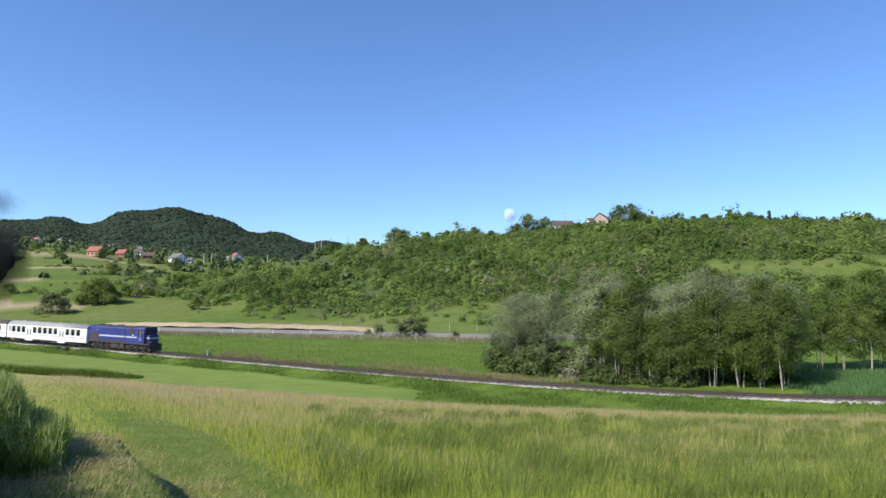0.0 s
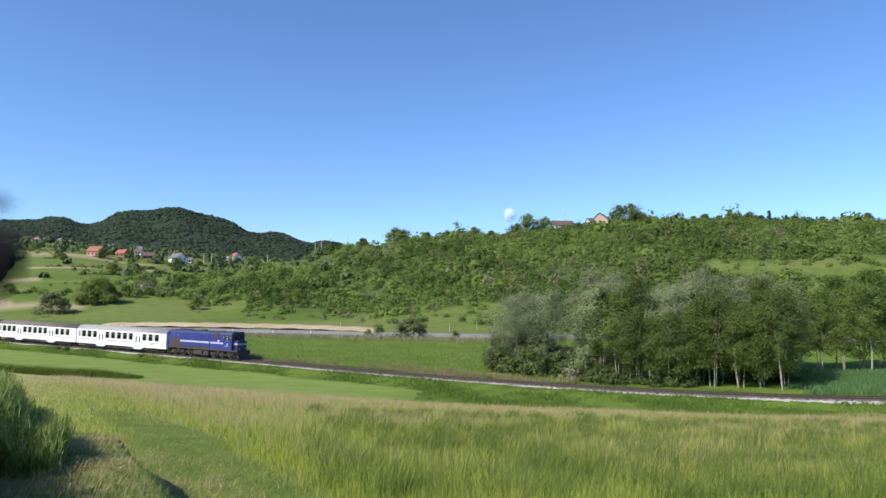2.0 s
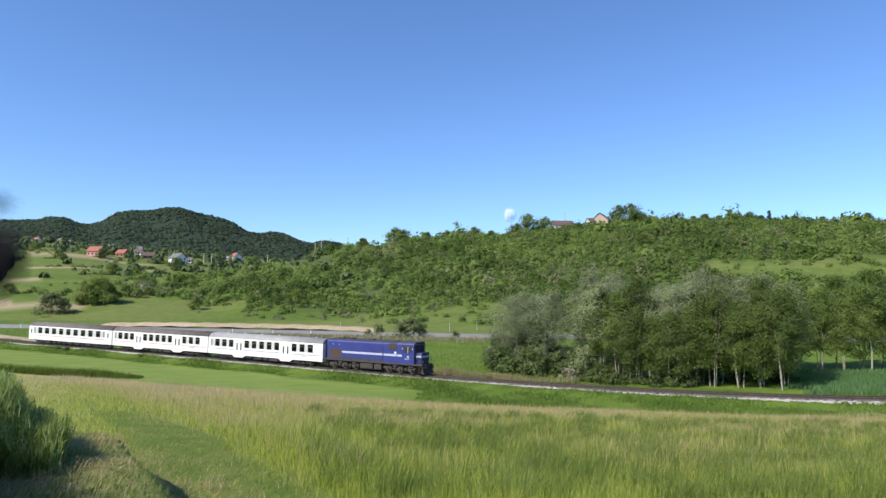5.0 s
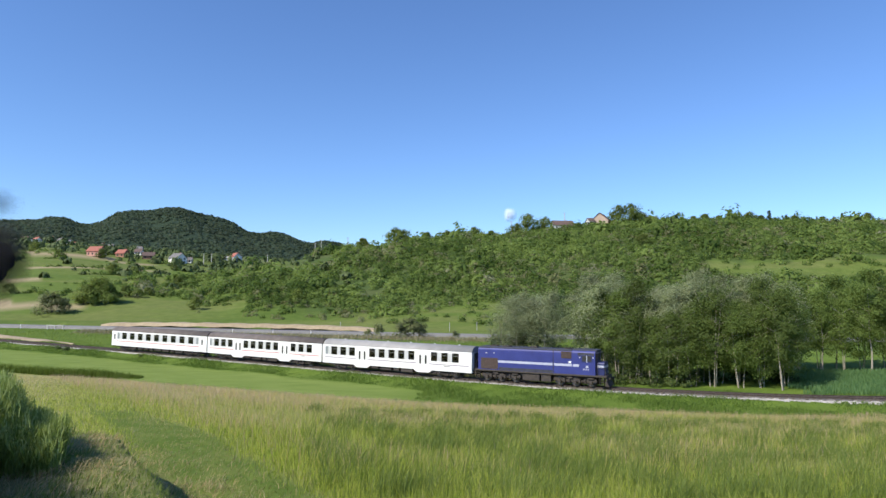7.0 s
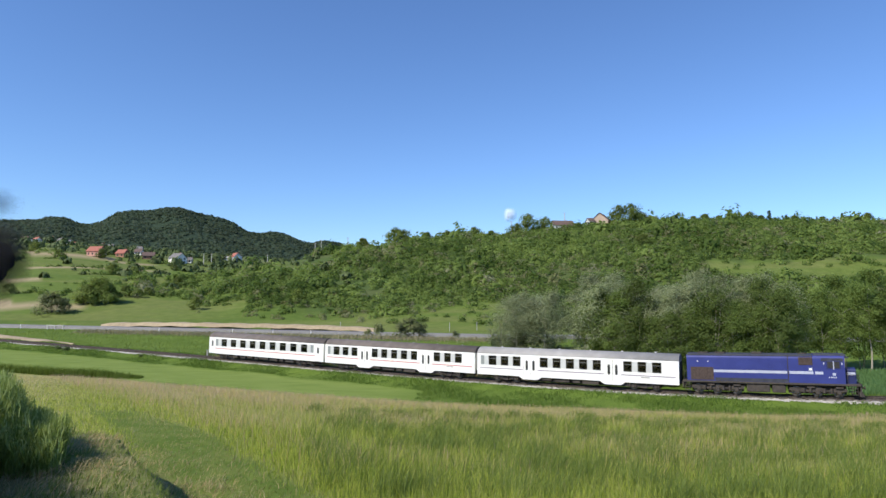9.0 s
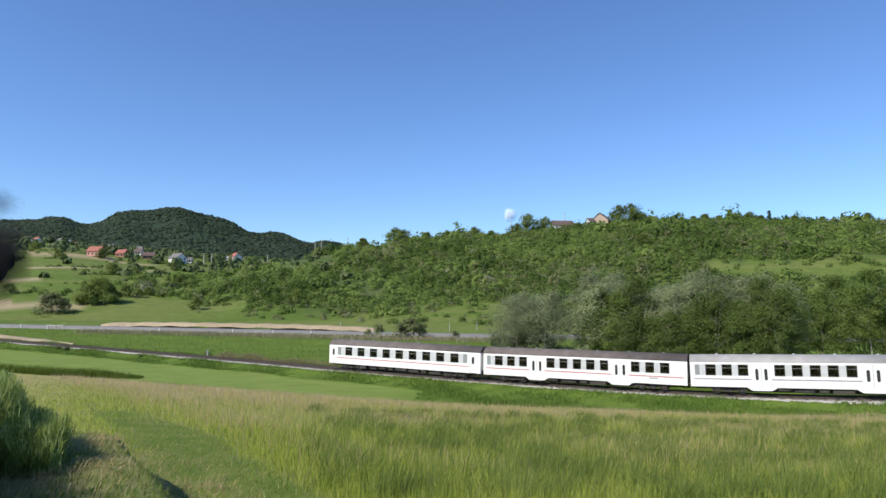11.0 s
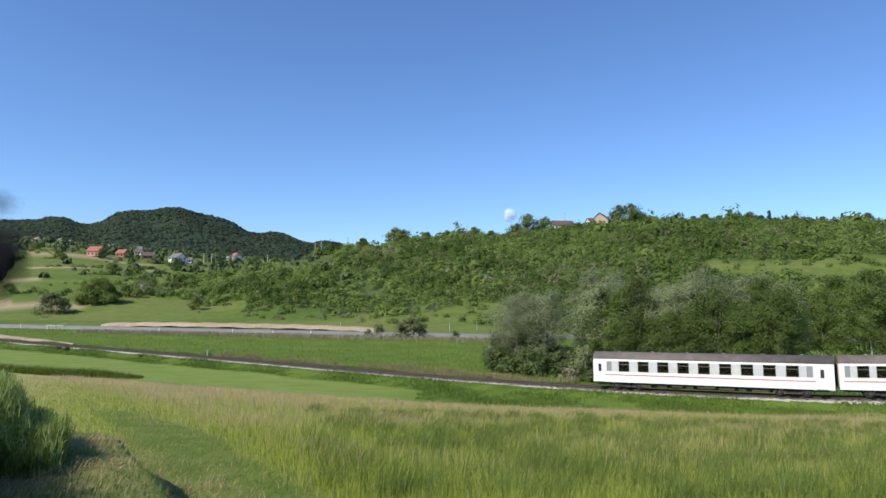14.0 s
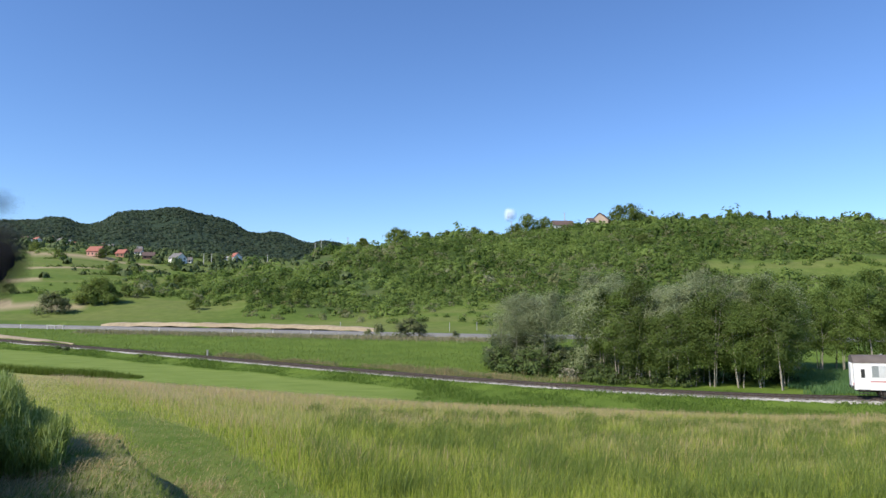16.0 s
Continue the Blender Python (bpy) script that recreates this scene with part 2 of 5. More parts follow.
def build_ground():
    az = np.concatenate((np.linspace(-180, -38, 49)[:-1], np.arange(-38, 38, 0.17), np.linspace(38, 180, 49)))
    rad = np.concatenate(((0.0,), np.geomspace(1.2, 55, 150)[:-1], np.arange(55, 160, 0.8), np.geomspace(160, 4700, 95)))
    A, R = np.meshgrid(np.radians(az), rad)
    X, Y = np.sin(A) * R, np.cos(A) * R
    Z = terrain(X.ravel(), Y.ravel())
    n, m = X.shape
    i = np.arange(n * m).reshape(n, m)
    quads = np.stack((i[:-1, :-1], i[:-1, 1:], i[1:, 1:], i[1:, :-1]), -1).reshape(-1, 4)[:, ::-1]
    ob = mesh_np("ground", np.stack((X.ravel(), Y.ravel(), Z), 1), quads, 4, GROUND, True)
    c = covers(X.ravel(), Y.ravel())
    for name, v in zip(("field", "lane", "bank", "meadow", "hill", "forest", "soil"), c):
        attribute(ob, name, v)
    return tagged(ob, "green valley floor, hay meadow slope and wooded hills", "ground", kind="structure")


def ground_material():
    m, nt, b = mat("valley_ground", 0.95)
    b.inputs["Specular IOR Level"].default_value = 0.1

    def at(name):
        n = nt.nodes.new("ShaderNodeAttribute")
        n.attribute_name = name
        return n.outputs["Fac"]
    fine, wide, huge = noise_fac(nt, 2.2, 8.0), noise_fac(nt, 0.16, 5.0), noise_fac(nt, 0.02, 4.0)
    grass = ramp(nt, fine, ((0.25, (0.055, 0.095, 0.014)), (0.75, (0.125, 0.185, 0.030))))
    c = mix(nt, 0.5, grass, ramp(nt, wide, ((0.35, (0.075, 0.125, 0.018)), (0.65, (0.145, 0.210, 0.036)))))
    mead = mix(nt, wide, ramp(nt, fine, ((0.3, (0.16, 0.21, 0.036)), (0.7, (0.27, 0.30, 0.075)))), (0.29, 0.25, 0.11))
    c = mix(nt, at("meadow"), c, mead)
    c = mix(nt, at("field"), c, ramp(nt, noise_fac(nt, 0.7, 6.0, (0.35, 1.4, 1.0)), ((0.3, (0.125, 0.180, 0.036)), (0.7, (0.175, 0.230, 0.056)))))
    c = mix(nt, at("bank"), c, ramp(nt, noise_fac(nt, 1.3, 8.0), ((0.38, (0.105, 0.145, 0.034)), (0.62, (0.27, 0.235, 0.115)))))
    c = mix(nt, at("lane"), c, ramp(nt, noise_fac(nt, 0.9, 7.0), ((0.35, (0.090, 0.140, 0.020)), (0.75, (0.155, 0.185, 0.044)))))
    hillc = ramp(nt, noise_fac(nt, 0.022, 5.0, (0.45, 1.6, 1.0)), ((0.36, (0.085, 0.130, 0.024)), (0.46, (0.130, 0.165, 0.040)), (0.54, (0.170, 0.180, 0.062)), (0.62, (0.105, 0.150, 0.030))))
    c = mix(nt, at("hill"), c, mix(nt, 0.45, hillc, ramp(nt, noise_fac(nt, 0.35, 9.0), ((0.3, (0.050, 0.092, 0.014)), (0.7, (0.125, 0.175, 0.038))))))
    c = mix(nt, at("soil"), c, ramp(nt, fine, ((0.3, (0.27, 0.22, 0.13)), (0.7, (0.36, 0.30, 0.18)))))
    # the forest colour leans to blue, standing in for distance haze
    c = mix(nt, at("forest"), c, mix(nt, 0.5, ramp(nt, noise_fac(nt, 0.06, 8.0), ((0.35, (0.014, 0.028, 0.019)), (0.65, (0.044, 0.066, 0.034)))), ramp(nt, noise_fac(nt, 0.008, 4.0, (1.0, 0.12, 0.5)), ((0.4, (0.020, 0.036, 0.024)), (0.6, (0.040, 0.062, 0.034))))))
    nt.links.new(c, b.inputs["Base Color"])
    # grass relief near by, canopy relief on the wooded mountains
    canopy = nt.nodes.new("ShaderNodeMath")
    canopy.operation = "MULTIPLY"
    nt.links.new(noise_fac(nt, 0.075, 9.0), canopy.inputs[0])
    nt.links.new(at("forest"), canopy.inputs[1])
    scaled = nt.nodes.new("ShaderNodeMath")
    scaled.operation = "MULTIPLY_ADD"
    nt.links.new(canopy.outputs[0], scaled.inputs[0])
    scaled.inputs[1].default_value = 40.0
    nt.links.new(fine, scaled.inputs[2])
    bump(nt, b, scaled.outputs[0], 0.7, 0.12)
    return m


GROUND = ground_material()
build_ground()


# ---- railway track ----
TRACKBED = surface("dirty_track_bed", (0.09, 0.08, 0.068), (0.22, 0.20, 0.17), 7.0, 0.95, big=0.4, bumps=0.04)
BALLAST = surface("ballast_stone", (0.20, 0.185, 0.16), (0.52, 0.49, 0.44), 9.0, 0.95, big=0.5, bumps=0.05)
RUST = surface("rusty_steel", (0.060, 0.045, 0.036), (0.13, 0.105, 0.09), 6.0, 0.6, 0.6)
SLEEPER = surface("old_sleeper", (0.07, 0.055, 0.04), (0.16, 0.13, 0.10), 4.0, 0.9, bumps=0.01)


def sweep(name, s0, s1, step, profile, material, parent=None, closed=False):
    """A profile of (across, up) points drawn along the track."""
    ss = np.arange(s0, s1 + step / 2, step)
    x, y, z, th = track_at(ss)
    vs = []
    for across, up in profile:
        vs.append(np.stack((x + across * np.sin(th), y + across * np.cos(th), z + up), 1))
    V = np.stack(vs, 1)
    n, k = V.shape[:2]
    i = np.arange(n * k).reshape(n, k)
    if closed:
        i = np.concatenate((i, i[:, :1]), 1)
    quads = np.stack((i[:-1, :-1], i[:-1, 1:], i[1:, 1:], i[1:, :-1]), -1).reshape(-1, 4)
    ob = mesh_np(name, V.reshape(-1, 3), quads, 4, material)
    if parent is not None:
        ob.parent = parent
    return ob


track = thing("railway_track", "single railway track on pale ballast with rusty rails", "railway track", kind="structure")


def build_track():
    # pale shoulders and a dirty bed between them
    for nm, prof, material in (("ballast_shoulder", [(-2.7, -0.75), (-2.25, -0.42), (-1.95, -0.30), (-1.6, -0.24)], BALLAST),
                               ("track_bed", [(-1.6, -0.24), (-0.8, -0.22), (0.0, -0.23), (0.8, -0.22), (1.6, -0.24)], TRACKBED),
                               ("ballast_shoulder", [(1.6, -0.24), (1.95, -0.30), (2.25, -0.42), (2.7, -0.75)], BALLAST)):
        ob = sweep(nm, -200, 160, 0.3, prof, material, track)
        co = np.zeros(len(ob.data.vertices) * 3, np.float32)
        ob.data.vertices.foreach_get("co", co)
        co = co.reshape(-1, 3) + RNG.normal(0, 0.03, (len(co) // 3, 3))
        ob.data.vertices.foreach_set("co", co.astype(np.float32).ravel())
    rail = [(-0.07, -0.17), (-0.07, -0.155), (-0.012, -0.13), (-0.012, -0.04), (-0.036, -0.03), (-0.036, 0.0), (0.036, 0.0), (0.036, -0.03), (0.012, -0.04), (0.012, -0.13), (0.07, -0.155), (0.07, -0.17)]
    for side in (-0.7535, 0.7535):
        sweep("rail", -200, 160, 2.0, [(side + a, b) for a, b in rail][::-1], RUST, track, True)


build_track()


def swept_road(name, xs, yf, zf, width, material, lift, label, category):
    x = np.asarray(xs, float)
    y, z = yf(x), zf(x) + lift
    tx, ty = np.gradient(x), np.gradient(y)
    ln = np.hypot(tx, ty)
    nx, ny = -ty / ln, tx / ln
    prof = ((-width / 2 - 0.8, -0.9), (-width / 2, 0.0), (0.0, 0.06), (width / 2, 0.0), (width / 2 + 0.8, -0.9))
    V = np.stack([np.stack((x + nx * a, y + ny * a, z + b), 1) for a, b in prof], 1)
    n, k = V.shape[:2]
    i = np.arange(n * k).reshape(n, k)
    quads = np.stack((i[:-1, :-1], i[:-1, 1:], i[1:, 1:], i[1:, :-1]), -1).reshape(-1, 4)[:, ::-1]
    return tagged(mesh_np(name, V.reshape(-1, 3), quads, 4, material), label, category, kind="structure")


ASPHALT = surface("worn_asphalt", (0.14, 0.135, 0.13), (0.22, 0.215, 0.205), 1.5, 0.85, big=0.15)
EARTH = surface("bare_earth", (0.26, 0.20, 0.12), (0.42, 0.34, 0.22), 1.2, 0.95, big=0.1, bumps=0.03)
PAINT = surface("white_paint", (0.70, 0.70, 0.68), (0.82, 0.82, 0.80), 3.0, 0.6)
swept_road("road", np.arange(-380, 300, 4.0), road_y, road_z, 6.0, ASPHALT, 0.22, "grey asphalt country road along the hill's foot", "road")
swept_road("road_verge", np.arange(-100, -16, 2.0), lambda x: road_y(x) + 6.9 + 0.6 * np.sin(x * 0.13), lambda x: road_z(x) + 0.75 + 0.8 * np.sin((x + 100) / 84 * math.pi) ** 0.5 + 0.12 * np.sin(x * 0.7), 5.5, EARTH, 0.0, "bare tan earth cutting beside the road", "embankment")


# ---- the train ----
WHITE = surface("coach_white", (0.76, 0.75, 0.73), (0.84, 0.835, 0.81), 1.6, 0.45, big=0.35, stretch=(1, 1, 0.3))
GREYBAND = surface("coach_light_grey", (0.50, 0.505, 0.50), (0.58, 0.585, 0.58), 1.6, 0.5)
BROWNROOF = surface("coach_roof_dark", (0.085, 0.070, 0.062), (0.15, 0.125, 0.112), 1.0, 0.8, big=0.25)
GREYROOF = surface("coach_roof_grey", (0.24, 0.235, 0.225), (0.33, 0.32, 0.31), 1.0, 0.6, big=0.25)
REDLINE = surface("red_stripe", (0.45, 0.12, 0.13), (0.54, 0.17, 0.18), 2.0, 0.5)
PLUMLINE = surface("dull_stripe", (0.24, 0.20, 0.26), (0.32, 0.28, 0.33), 2.0, 0.5)
UNDER = surface("underframe_grime", (0.030, 0.026, 0.023), (0.075, 0.062, 0.052), 3.0, 0.85, big=0.6, bumps=0.01)
BOGIE = surface("bogie_brown", (0.028, 0.023, 0.020), (0.070, 0.056, 0.048), 3.0, 0.8, bumps=0.01)
STEEL = surface("wheel_steel", (0.10, 0.085, 0.075), (0.26, 0.23, 0.21), 4.0, 0.45, 0.8)
RUBBER = surface("black_rubber", (0.015, 0.015, 0.015), (0.035, 0.035, 0.035), 5.0, 0.8)
BLUE = surface("loco_blue", (0.018, 0.026, 0.155), (0.030, 0.042, 0.215), 0.8, 0.55, big=0.3)
BLUEDK = surface("loco_dark_blue", (0.012, 0.018, 0.085), (0.022, 0.030, 0.12), 1.5, 0.5)
PALE = surface("pale_stripe", (0.36, 0.38, 0.50), (0.46, 0.48, 0.58), 2.0, 0.5)
GRILLE = surface("brown_grille", (0.045, 0.030, 0.026), (0.095, 0.065, 0.055), 5.0, 0.8, bumps=0.01)
LOCOROOF = surface("loco_roof", (0.022, 0.024, 0.040), (0.045, 0.048, 0.065), 2.0, 0.7)
SEATING = surface("seat_cover", (0.05, 0.06, 0.10), (0.10, 0.11, 0.16), 6.0, 0.9)
LINING = surface("inside_lining", (0.28, 0.27, 0.25), (0.36, 0.35, 0.33), 3.0, 0.7)
FROST = surface("frosted_glass", (0.22, 0.24, 0.24), (0.30, 0.32, 0.32), 8.0, 0.35)


def glass():
    m, nt, b = mat("window_glass", 0.05)
    b.inputs["Base Color"].default_value = (0.16, 0.17, 0.16, 1)
    b.inputs["Transmission Weight"].default_value = 1.0
    b.inputs["IOR"].default_value = 1.45
    return m


GLASS = glass()
FRAMEGREY = surface("window_frame_grey", (0.10, 0.10, 0.10), (0.18, 0.18, 0.175), 4.0, 0.5)
GAUGE = 0.7535
HALF = 1.41


def wheelset_mesh(r):
    bm = bmesh.new()
    tube(bm, (0, -1.0, 0), (0, 1.0, 0), 0.085, 0.085, 10)
    for s in (-1, 1):
        tube(bm, (0, s * 0.69, 0), (0, s * 0.72, 0), r + 0.03, r + 0.03, 24)
        tube(bm, (0, s * 0.72, 0), (0, s * 0.83, 0), r, r - 0.005, 24)
        tube(bm, (0, s * 0.83, 0), (0, s * 0.86, 0), r * 0.72, r * 0.70, 24)
        tube(bm, (0, s * 0.86, 0), (0, s * 0.93, 0), r * 0.28, r * 0.25, 16)
        for k in range(4):
            a = k * math.pi / 2
            tube(bm, (math.cos(a) * r * 0.5, s * 0.855, math.sin(a) * r * 0.5), (math.cos(a) * r * 0.5, s * 0.872, math.sin(a) * r * 0.5), r * 0.10, r * 0.10, 6)
    return bm


WHEELS = []          # (wheelset, x, z, radius)


def coach_bogie(parent, x):
    bm = bmesh.new()
    for s in (-1, 1):
        prism(bm, [(-1.75, 0.52), (-1.75, 0.70), (-0.75, 0.66), (-0.45, 0.48), (0.45, 0.48), (0.75, 0.66), (1.75, 0.70), (1.75, 0.52), (1.0, 0.42), (0.5, 0.30), (-0.5, 0.30), (-1.0, 0.42)], s * 1.00, s * 1.10)
        for wx in (-1.25, 1.25):
            box(bm, wx - 0.17, wx + 0.17, s * 1.11, s * 1.22, 0.30, 0.62, 0.03)
            tube(bm, (wx - 0.32, s * 1.15, 0.35), (wx - 0.32, s * 1.15, 0.68), 0.09, 0.09, 8)
            tube(bm, (wx + 0.32, s * 1.15, 0.35), (wx + 0.32, s * 1.15, 0.68), 0.09, 0.09, 8)
        box(bm, -0.35, 0.35, s * 1.11, s * 1.28, 0.26, 0.44, 0.03)
    box(bm, -0.3, 0.3, -1.0, 1.0, 0.45, 0.75)
    # solid core, added so that no light passes between the wheels
    box(bm, -1.7, 1.7, -0.62, 0.62, 0.28, 0.72)
    ob = part("bogie", bm, BOGIE, parent, "brown-grimed steel bogie with added light-blocking core")
    ob.location = (x, 0, 0)
    for wx in (-1.25, 1.25):
        w = part("wheelset", wheelset_mesh(0.46), STEEL, ob)
        w.location = (wx, 0, 0.46)
        WHEELS.append((w, wx, 0.46))
    return ob


def side_shell(bm, length, y, holes, zs, zw):
    """A coach side at y with window openings, as a sheet with returns into the openings. holes: (x0, x1, z0, z1)."""
    xs = sorted({0.03, length - 0.03, *[h[0] for h in holes], *[h[1] for h in holes]})
    levels = sorted({*zs, *[h[2] for h in holes], *[h[3] for h in holes]})
    verts = {}

    def v(x, z):
        k = (round(x, 3), round(z, 3))
        if k not in verts:
            verts[k] = bm.verts.new((x - length / 2, y * zw(z), z))
        return verts[k]
    for x0, x1 in zip(xs, xs[1:]):
        for z0, z1 in zip(levels, levels[1:]):
            cx, cz = (x0 + x1) / 2, (z0 + z1) / 2
            if any(h[0] < cx < h[1] and h[2] < cz < h[3] for h in holes):
                continue
            f = (v(x0, z0), v(x1, z0), v(x1, z1), v(x0, z1))
            bm.faces.new(f if y < 0 else f[::-1])
    sign = 1 if y < 0 else -1
    for x0, x1, z0, z1 in holes:          # returns, 6 cm deep
        ring = [(x0, z0), (x1, z0), (x1, z1), (x0, z1)]
        inner = [bm.verts.new((x - length / 2, y * zw(z) + sign * 0.06, z)) for x, z in ring]
        outer = [v(x, z) for x, z in ring]
        for k in range(4):
            f = (outer[k], outer[(k + 1) % 4], inner[(k + 1) % 4], inner[k])
            bm.faces.new(f if y > 0 else f[::-1])


def window_part(parent, x0, x1, z0, z1, y, length, frosted=False, bar=True):
    """A framed window in the side at y: frame > pane."""
    s = -1 if y < 0 else 1
    bm = bmesh.new()
    t = 0.045
    X0, X1 = x0 - length / 2, x1 - length / 2
    ya, yb = sorted((y + s * 0.012, y - s * 0.05))
    for a, b, c, d in ((X0 - 0.01, X1 + 0.01, z1 - t, z1 + 0.01), (X0 - 0.01, X1 + 0.01, z0 - 0.01, z0 + t), (X0 - 0.01, X0 + t, z0 + t, z1 - t), (X1 - t, X1 + 0.01, z0 + t, z1 - t)):
        box(bm, a, b, ya, yb, c, d)
    if bar:
        box(bm, X0 + t, X1 - t, ya, yb, z1 - 0.40, z1 - 0.34)
    fr = part("window_frame", bm, FRAMEGREY if not frosted else GREYBAND, parent, "dark metal window frame")
    bm = bmesh.new()
    yc = y - s * 0.035
    box(bm, X0, X1, yc - 0.004, yc + 0.004, z0, z1)
    pane = part("pane", bm, FROST if frosted else GLASS, fr, "frosted white glass pane" if frosted else "tinted glass pane")
    pane.visible_shadow = False
    return fr


def body_width(z):
    return 1.0 if z < 2.9 else 1.0 - 0.035 * ((z - 2.9) / 0.55) ** 2


def coach(name, label, roof_mat, line_mat, windows, frosted, doors, low_doors, roof_label):
    L = 24.5
    c = thing(name, label, "railway coach", "coaches of the train")
    Z0, Z1, W0, W1 = 0.80, 3.45, 2.02, 3.20
    doorz = 0.46 if low_doors else 0.84
    holes = [(a, b, W0, W1) for a, b in windows] + [(a, b, W0, W1) for a, b in frosted]
    openings = [(d - 0.86, d + 0.86) if low_doors else (d - 0.5, d + 0.5) for d in doors]
    cut = holes + [(a, b, Z0, 3.30) for a, b in openings]
    bm = bmesh.new()
    for y in (-HALF, HALF):
        side_shell(bm, L, y, cut, (Z0, 1.5, W0, W1, 3.30, Z1), body_width)
    for x, sg in ((0.03 - L / 2, -1), (L / 2 - 0.03, 1)):      # ends
        ring = [(-HALF, Z0), (HALF, Z0), (HALF, 2.9), (HALF * 0.965, Z1), (0.8, 4.0), (0, 4.14), (-0.8, 4.0), (-HALF * 0.965, Z1), (-HALF, 2.9)]
        vs = [bm.verts.new((x, a, b)) for a, b in ring]
        bm.faces.new(vs if sg > 0 else vs[::-1])
    if low_doors:                                             # deep skirts below the doors
        for d in doors:
            for s in (-1, 1):
                prism(bm, [(d - L / 2 - 1.5, Z0 + 0.01), (d - L / 2 - 0.95, doorz), (d - L / 2 + 0.95, doorz), (d - L / 2 + 1.5, Z0 + 0.01)], s * (HALF - 0.03), s * (HALF - 0.004))
    part("body", bm, WHITE, c)
    bm = bmesh.new()                                          # roof
    pr = [(-HALF * 0.965 - 0.015, Z1 - 0.03), (-HALF * 0.95, Z1 + 0.10), (-1.12, 3.84), (-0.75, 4.06), (-0.3, 4.17), (0.3, 4.17), (0.75, 4.06), (1.12, 3.84), (HALF * 0.95, Z1 + 0.10), (HALF * 0.965 + 0.015, Z1 - 0.03)]
    a = [bm.verts.new((0.01 - L / 2, y, z)) for y, z in pr]
    b = [bm.verts.new((L / 2 - 0.01, y, z)) for y, z in pr]
    for k in range(len(pr) - 1):
        f = bm.faces.new((a[k], b[k], b[k + 1], a[k + 1]))
        f.smooth = True
    bm.faces.new(a)
    bm.faces.new(b[::-1])
    bmesh.ops.recalc_face_normals(bm, faces=bm.faces[:])
    roof = part("roof", bm, roof_mat, c, roof_label)
    for k in range(6):
        bm = bmesh.new()
        x = -9.5 + 3.8 * k
        tube(bm, (x, 0.35, 4.10), (x, 0.35, 4.20), 0.12, 0.12, 10)
        tube(bm, (x, 0.35, 4.20), (x, 0.35, 4.24), 0.17, 0.08, 10)
        part("roof_vent", bm, GREYROOF if roof_mat is BROWNROOF else WHITE, roof)
    for y in (-HALF, HALF):
        for a_, b_ in windows:
            window_part(c, a_, b_, W0, W1, y, L)
        for a_, b_ in frosted:
            window_part(c, a_, b_, W0, W1, y, L, True, False)
    for y in (-HALF, HALF):                                   # light grey panels between the windows
        sg = -1 if y < 0 else 1
        gaps = sorted(windows + frosted + openings)
        for g0, g1 in zip(gaps, gaps[1:]):
            if 0.25 < g1[0] - g0[1] < 1.6 and g0 not in openings and g1 not in openings:
                bm = bmesh.new()
                box(bm, g0[1] - L / 2 + 0.03, g1[0] - L / 2 - 0.03, *sorted((y - sg * 0.002, y + sg * 0.006)), W0 + 0.0, W1)
                part("grey_panel", bm, GREYBAND, c, "light grey panel between windows")
        # painted line under the windows, broken at the doors
        ends = [0.3] + [v for o in openings for v in o] + [L - 0.3]
        for x0, x1 in zip(ends[::2], ends[1::2]):
            if x1 - x0 > 0.4:
                bm = bmesh.new()
                box(bm, x0 - L / 2 + 0.1, x1 - L / 2 - 0.1, *sorted((y - sg * 0.002, y + sg * 0.005)), 1.58, 1.69)
                part("stripe", bm, line_mat, c, "thin painted line")
        for d, (x0, x1) in zip(doors, openings):
            bm = bmesh.new()
            yi = y - sg * 0.03
            leaves = ((x0 + 0.01, d - 0.012), (d + 0.012, x1 - 0.01)) if low_doors else ((x0 + 0.01, x1 - 0.01),)
            for l0, l1 in leaves:
                box(bm, l0 - L / 2, l1 - L / 2, *sorted((yi, yi - sg * 0.04)), doorz, 3.29, 0.012)
            door = part("door", bm, WHITE, c, "white folding door")
            for l0, l1 in leaves:
                mid, w = ((l0 + l1) / 2 - L / 2, 0.15)
                bm = bmesh.new()
                pts = [(mid + w * math.cos(k * math.pi / 8), (2.62 if k <= 8 else 1.72) + w * math.sin(k * math.pi / 8)) for k in range(17)]
                prism(bm, pts if low_doors else [(mid - 0.17, 2.0), (mid + 0.17, 2.0), (mid + 0.17, 2.85), (mid - 0.17, 2.85)], *sorted((yi + sg * 0.002, yi + sg * 0.012)))
                part("door_window", bm, RUBBER, door, "dark narrow door window")
            bm = bmesh.new()
            box(bm, d - L / 2 - 0.01, d - L / 2 + 0.01, *sorted((yi, yi + sg * 0.015)), doorz, 3.28)
            part("door_seal", bm, UNDER, door) if low_doors else bm.free()
            bm = bmesh.new()
            for k in range(2):
                box(bm, x0 - L / 2 + 0.1, x1 - L / 2 - 0.1, *sorted((y - sg * 0.35, y + sg * 0.02)), 0.42 + 0.28 * k - (0.04 if low_doors else 0), 0.45 + 0.28 * k - (0.04 if low_doors else 0))
                if low_doors:
                    break
            part("step", bm, UNDER, c)
    if low_doors:
        bm = bmesh.new()
        box(bm, 20.35 - L / 2, 21.35 - L / 2, -HALF - 0.006, -HALF + 0.002, 1.38, 1.50)
        part("number_panel", bm, GREYROOF, c, "small grey panel")
    bm = bmesh.new()                                          # floor, underframe and boxes below
    box(bm, 0.3 - L / 2, L / 2 - 0.3, -1.33, 1.33, 0.86, 1.05)
